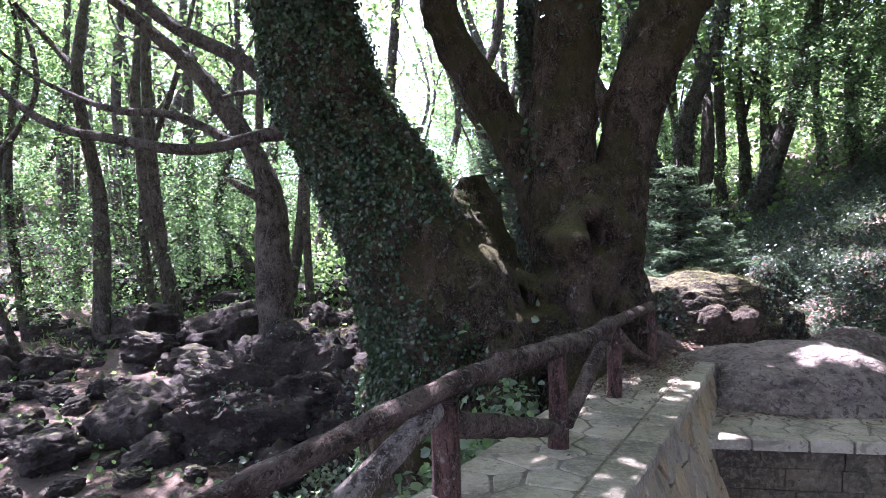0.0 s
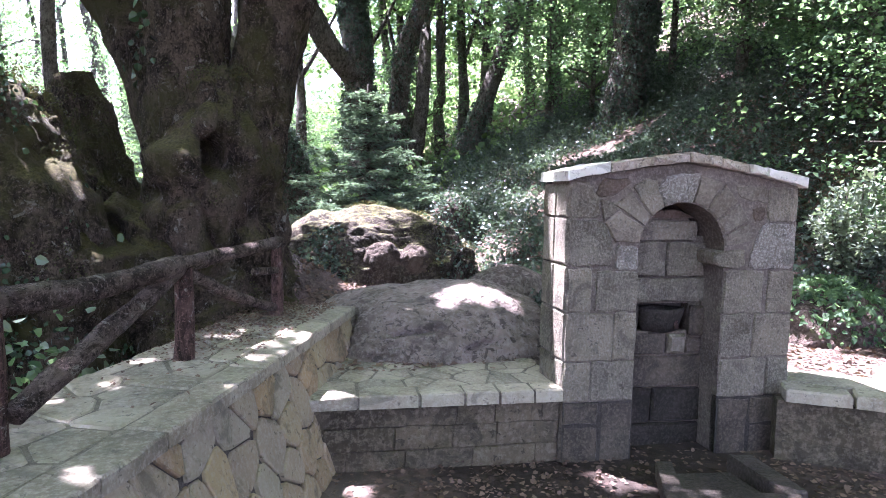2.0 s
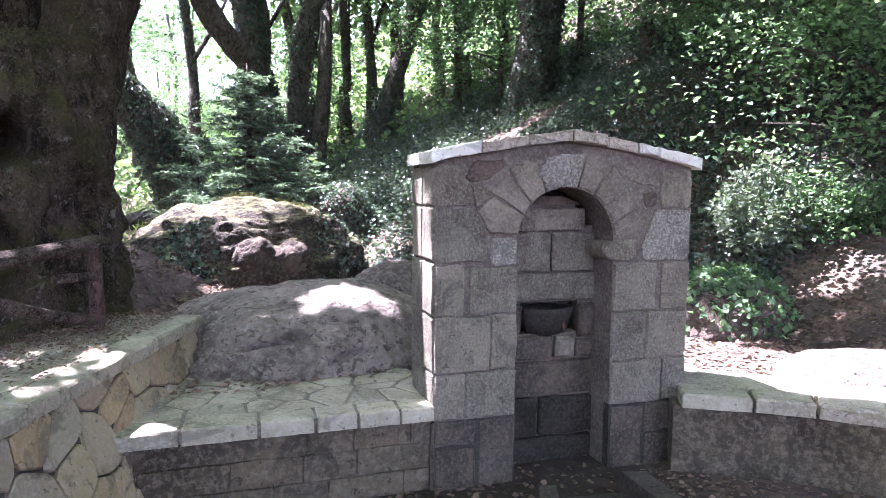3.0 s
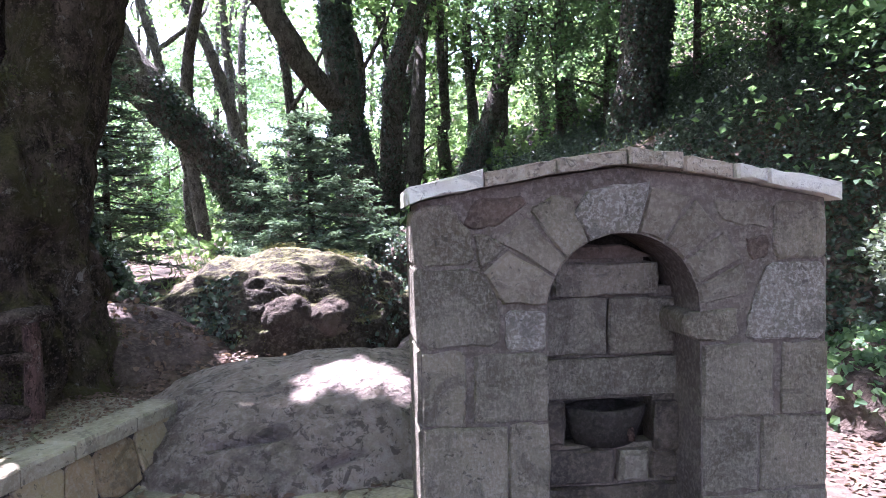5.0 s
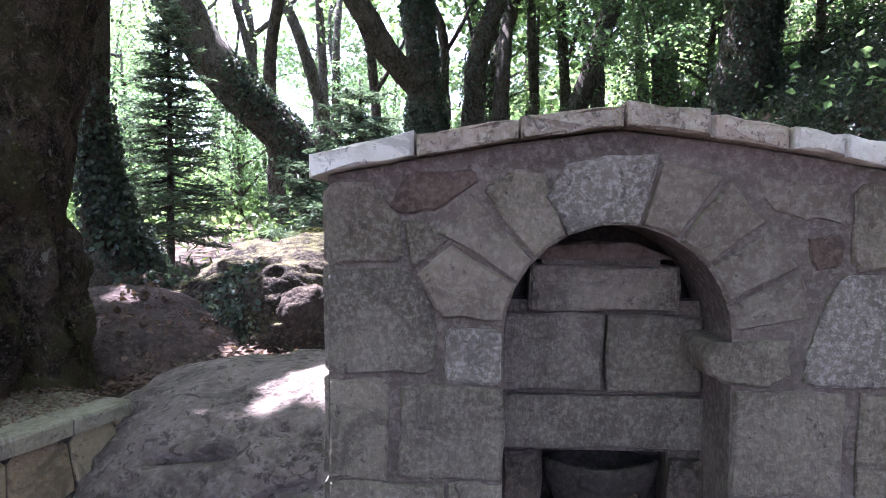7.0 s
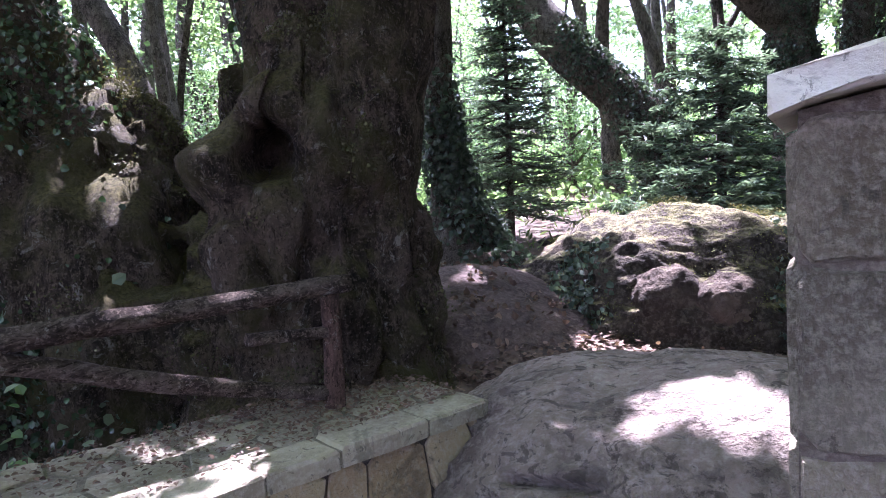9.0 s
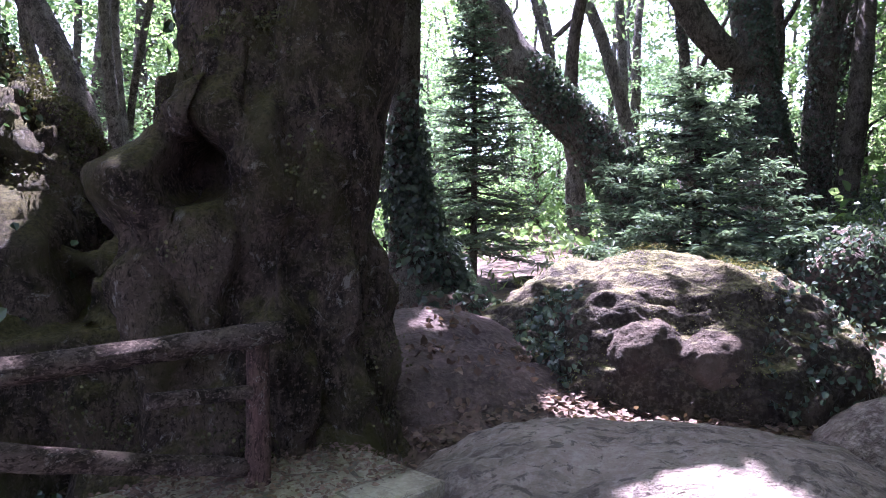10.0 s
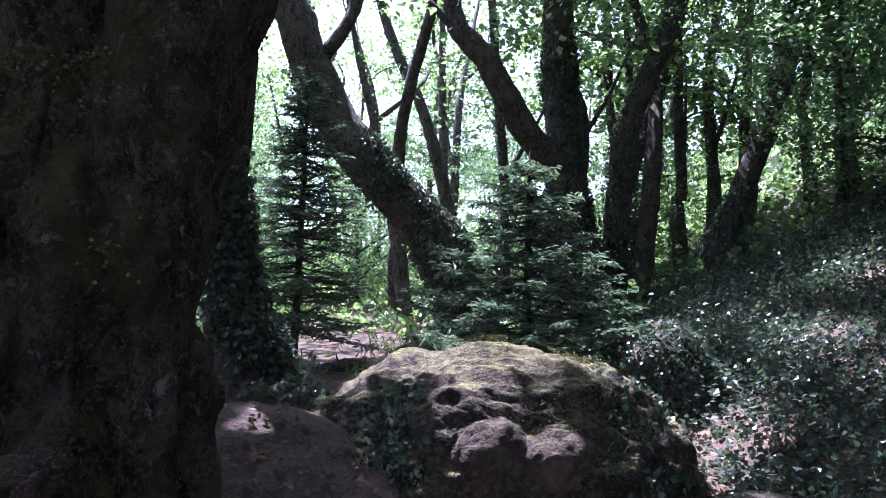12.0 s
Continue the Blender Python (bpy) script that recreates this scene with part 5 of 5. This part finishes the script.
# the nine fixed spots are unseen trees, added to cut skylight from behind
spots = spots[:92] + [(-14, 2, 0), (-12, -3, 1), (-8, -6, 0), (0, -9, 1), (6, -8, 0), (12, -4, 1), (13, 1, 0), (-4, -10, 0), (10, -10, 1)]
used = set()
for k, (x, y, kind) in enumerate(spots):
    s = r.uniform(0.85, 1.25) * (1.5 if kind == 3 and y > 18 else 1.0)
    turn = r.uniform(0, 360)
    if (x + 5.6) ** 2 + (y - 16.6) ** 2 < 7 and kind in used:
        continue
    if kind not in used:
        used.add(kind)
        c = protos[kind]
        c.matrix_world = pose(x, y, ground_z(x, y), 0, 0, turn)
    else:
        c = copy_thing(protos[kind], pose(x, y, ground_z(x, y), 0, 0, turn))
    c.scale = (s, s, s)

# canopy of the old tree, mostly out of view, laid to shade the yard, with the gaps that let the sun through
pts = np.stack([r.uniform(-8, 9, 150000), r.uniform(-7, 9.0, 150000), r.uniform(5.2, 9.5, 150000)], 1)
# extra leaf clump put in the sun's way to shade the boulder
low = r.normal(size=(9000, 3)) * (0.8, 0.8, 0.8)
pts = np.concatenate([pts, np.array((2.5, 4.9, 0.8)) + np.array(SUN) * 7.2 + low])
keep = shading(pts)
den = np.array([noise.noise(Vector((p[0] * 0.8, p[1] * 0.8, p[2] * 0.8))) for p in pts])
lane = pts - np.array((2.5, 4.9, 0.8))
lane = np.linalg.norm(lane - (lane @ np.array(SUN))[:, None] * np.array(SUN), axis=1)
keep &= (den > -0.1) | (lane < 1.3)
v, f = leaves(pts[keep] - np.array([0.8, 5.2, 0.3]), 0.175, r, 0.2, 0.6, simple=True)
soup("crown", v, f, M_LEAF, old)

# unseen high crown hung on the dark slope tree to shade the foliage below
pts = np.stack([r.uniform(4.5, 13, 60000), r.uniform(5.0, 14, 60000), r.uniform(7.6, 10.5, 60000)], 1)
den = np.array([noise.noise(Vector((p[0] * 0.55, p[1] * 0.55, p[2] * 0.4 + 9))) for p in pts])
slope_tree = [o for o in bpy.data.objects if o.name.startswith("tree") and (o.matrix_basis.translation - Vector((7.0, 9.9, 2.0))).length < 0.01][0]
v, f = leaves(pts[shading(pts) & (den > -0.12)] - np.array([7.0, 9.9, 2.0]), 0.16, r, 0.2, 0.6, simple=True)
soup("crown", v, f, M_LEAF, slope_tree)


# high crown added to the forked forest tree, out of view, to shade the slope
pts = np.stack([r.uniform(0.5, 7.5, 45000), r.uniform(10.5, 17.5, 45000), r.uniform(8.3, 11.0, 45000)], 1)
den = np.array([noise.noise(Vector((p[0] * 0.6, p[1] * 0.6, p[2] * 0.4 + 4))) for p in pts])
forked_tree = [o for o in bpy.data.objects if o.name.startswith("tree") and (o.matrix_basis.translation - Vector((3.5, 13, 1.3))).length < 0.01][0]
v, f = leaves(pts[shading(pts) & (den > 0.2)] - np.array([3.5, 13, 1.3]), 0.17, r, 0.2, 0.6, simple=True)
soup("crown", v, f, M_LEAF, forked_tree)


def cone_shrub(at, h, wide, n, seed, material, label):
    """A feathery conical shrub: many upright shoots thick with small leaves."""
    r = np.random.default_rng(seed)
    e = thing("shrub", pose(*at), label, "shrub")
    pts = []
    for k in range(34):
        a, u = r.uniform(0, 6.283), math.sqrt(r.uniform(0, 1))
        top = h * (1 - 0.75 * u) * r.uniform(0.8, 1.1)
        b = Vector((math.cos(a), math.sin(a), 0)) * wide * u
        p0, p1 = b * 0.4 + Vector((0, 0, -0.1)), b + Vector((0, 0, top))
        part("branch", tube_bm([p0, p0.lerp(p1, 0.5) + b * 0.15, p1], [0.012, 0.008, 0.003], 5, 0.1, k, step=0.3), M_BARK2, e)
        for _ in range(n // 34):
            q = r.uniform(0.1, 1.03)
            pts.append(tuple(p0.lerp(p1, q) + b * 0.3 * q * (1 - q) * 2 + Vector(r.normal(size=3)) * 0.06))
    v, f = leaves(np.array(pts), 0.05, r, -0.2, 0.4, 0.6, simple=False)
    soup("crown", v, f, material, e)
    return e


M_PALELEAF = leaf_mat("pale_leaf", (0.085, 0.12, 0.082), (0.205, 0.255, 0.18), 0.5, 0.35)
M_SHRUB = leaf_mat("shrub_leaf", (0.06, 0.085, 0.06), (0.16, 0.195, 0.145), 0.5, 0.3)
cone_shrub((6.35, 5.0, ground_z(6.35, 5.0)), 0.9, 0.44, 5200, 301, M_SHRUB, "pale green conical shrub lit by the sun")
cone_shrub((6.9, 4.9, ground_z(6.9, 4.9)), 0.6, 0.6, 4500, 302, M_LEAF2, "low green shrub beside the pale conical shrub")

# ---- ground cover ----
def cover(name, n, area, size, material, label, seed, where, droop=-0.3, lift=0.12, flat=0.4, width=0.85, category="plants"):
    r = np.random.default_rng(seed)
    x0, x1, y0, y1 = area
    p = []
    while len(p) < n:
        x, y = r.uniform(x0, x1), r.uniform(y0, y1)
        k = where(x, y) * (0.55 + 0.9 * noise.noise(Vector((x * 1.3, y * 1.3, seed))))
        if r.uniform() < k:
            p.append((x, y, ground_z(x, y) + lift * abs(r.normal()) * (0.6 + noise.noise(Vector((x * 0.9, y * 0.9, 5))))))
    v, f = leaves(np.array(p), size, r, droop, flat, width, simple=n > 20000)
    return tagged(soup(name, v, f, material), label, category, kind="stuff")


def slope_area(x, y):
    return 0.0 if (x < 3.6 and y < 7.6) or y < 5.2 and x < 5.6 or (x < 1.6 and y < 10) else 1.0


cover("ivy_ground_cover", 130000, (2.2, 10, 4.6, 14), 0.042, M_COVER, "dense ivy and bramble covering the slope", 91, slope_area, -0.2, 0.16)
cover("undergrowth", 9000, (-3, 12, 12, 26), 0.13, M_LEAF, "bright green undergrowth in the clearing", 92, lambda x, y: 1.0, -0.2, 0.35)
cover("far_undergrowth", 26000, (-22, 22, 17, 42), 0.26, M_LEAF, "bright green undergrowth on the far slopes", 90, lambda x, y: 1.0, -0.2, 0.9)
cover("far_undergrowth", 4000, (-12, -2, 11, 20), 0.11, M_LEAF, "bright green undergrowth beyond the stream bed", 89, lambda x, y: 0.6, -0.2, 0.25)
cover("far_undergrowth", 4200, (-5.2, -2.0, 11.5, 17), 0.1, M_LEAF, "sunlit bright green leaves in the clearing", 86, lambda x, y: 1.0, -0.2, 0.55)
cover("grass_tufts", 12000, (-7, 7, 9, 20), 0.12, M_GRASS, "thin grass tufts on the forest floor", 93, lambda x, y: 1.0 if abs(x - 0.3) > 0.7 else 0.3, -1.4, 0.05, 0.0, 0.1)
cover("stream_bank_plants", 6500, (-1.6, 0.7, 1.2, 4.4), 0.05, M_PALELEAF, "leafy nettles and ivy on the stream bank", 94, lambda x, y: 1.0 if wall_side(x, y) < -0.66 else 0.0, -0.3, 0.2)
cover("stream_bank_plants", 5000, (-2.0, 0.3, 3.9, 5.7), 0.055, M_PALELEAF, "pale nettles and ivy at the foot of the leaning trunk", 87, lambda x, y: 1.0 if wall_side(x, y) < -0.7 and x < 0.1 else 0.0, -0.3, 0.2)
cover("nettles", 2600, (-1.3, 0.6, 2.0, 4.3), 0.045, M_LEAF2, "pale green nettles growing beside the terrace wall", 88, lambda x, y: 1.0 if wall_side(x, y) < -0.64 else 0.0, -0.3, 0.24)
cover("stream_weeds", 3000, (-9, -0.5, 5, 16), 0.07, M_LEAF, "small green weeds between the stream boulders", 95, lambda x, y: 0.6, -0.3, 0.12)
cover("leaf_litter", 16000, (0.9, 4.0, 4.9, 6.7), 0.032, M_DRY, "curled brown fallen leaves on the ground", 96, lambda x, y: 1.0, 0.0, 0.015, 0.8)
cover("leaf_litter", 3400, (1.6, 5.2, 1.5, 3.7), 0.028, M_DRY, "brown fallen leaves on the yard floor", 97, lambda x, y: 1.0 if x < arc_x(y) else 0.0, 0.0, 0.012, 0.85)
cover("leaf_litter", 4500, (4.4, 7.5, 3.0, 5.2), 0.034, M_DRY, "sunlit fallen leaves behind the curved wall", 98, lambda x, y: 1.0 if x > arc_x(y) + 0.5 else 0.0, 0.0, 0.012, 0.85)
rr = np.random.default_rng(99)
p = []
while len(p) < 2200:
    s, o = abs(rr.normal()) * 0.7, rr.uniform(0.05, 0.55)
    if s < WLEN and rr.uniform() < 0.25 + o:
        p.append(tuple(wall_point(s, o, 0.676 + abs(rr.normal()) * 0.008)))
v, f = leaves(np.array(p), 0.019, rr, 0.0, 0.8, 0.6)
tagged(soup("leaf_litter", v, f, M_DRY), "dry brown leaves gathered on the wall cap", "plants", kind="stuff")
p = np.stack([rr.uniform(1.85, 2.95, 160), 4.32 - 0.0 * rr.uniform(0, 1, 160) - np.abs(rr.normal(size=160)) * 0.1, np.full(160, 0.405)], 1)
v, f = leaves(p, 0.04, rr, 0.0, 0.9, 0.7)
tagged(soup("leaf_litter", v, f, M_DRY), "few dry leaves on the bench slabs", "plants", kind="stuff")

slope_mound = boulder((3.55, 8.05, 0.86), (0.42, 0.4, 0.5), 36, M_BROWNROCK, "low rock on the slope smothered in sunlit ivy", 0, 0.2, 0.08, 5)
ivy_on(slope_mound, 4200, 0.034, lambda p, q: 1.0 if p.z > -0.25 else 0.0, 70, None, M_COVER)
mound = boulder((1.22, 7.0, 0.5), (0.42, 0.36, 0.5), 33, M_BROWNROCK, "ivy-smothered mound at the foot of the tree", 0, 0.2, 0.08, 5)
ivy_on(mound, 1500, 0.045, lambda p, q: 1.0 if p.z > -0.25 else 0.0, 69, None, M_COVER)
# litter on the brown hump
ivy_on(hump, 320, 0.035, lambda p, q: max(0.0, q.z - 0.25) * max(0.0, noise.noise(p * 3) + 0.2), 68, None, M_DRY, "dry leaves caught on the brown rock")
# ivy on the rocks
for k, ob in enumerate((bed_bank, root_rock)):
    ivy_on(ob, 700, 0.04, lambda p, q: max(0.0, q.z + 0.1) * max(0.0, noise.noise(p * 2.2) + 0.05), 140 + k, None, M_COVER)
    ivy_on(ob, 500, 0.04, lambda p, q: max(0.0, q.z - 0.3), 150 + k, None, M_DRY, "dry leaves caught on the dark bank rock")
ivy_on(bank, 3500, 0.045, lambda p, q: max(0.0, p.x + 0.75 + 0.5 * noise.noise(p * 2)) * max(0.0, q.z + 0.4), 67, None, M_LEAF2)
ivy_on(moss_rock, 520, 0.034, lambda p, q: max(0.0, 0.9 - ((p.x + 0.5) / 0.26) ** 2 - ((p.z - 0.3) / 0.34) ** 2 + 0.5 * noise.noise(p * 4)) if q.y < 0.2 else 0.0, 64, None, M_COVER)
ivy_on(moss_rock, 420, 0.03, lambda p, q: 1.0 if p.x > 0.45 and q.y < 0.1 and p.z > -0.1 else 0.0, 65, None, M_COVER)
ivy_on(moss_rock, 9000, 0.006, lambda p, q: max(0.0, noise.noise(p * 2.5) + 0.1 + 0.5 * max(0.0, abs(p.x) - 0.55)) * max(0.0, q.z - 0.1), 66, None, M_MOSS, "yellow green moss on the boulder")
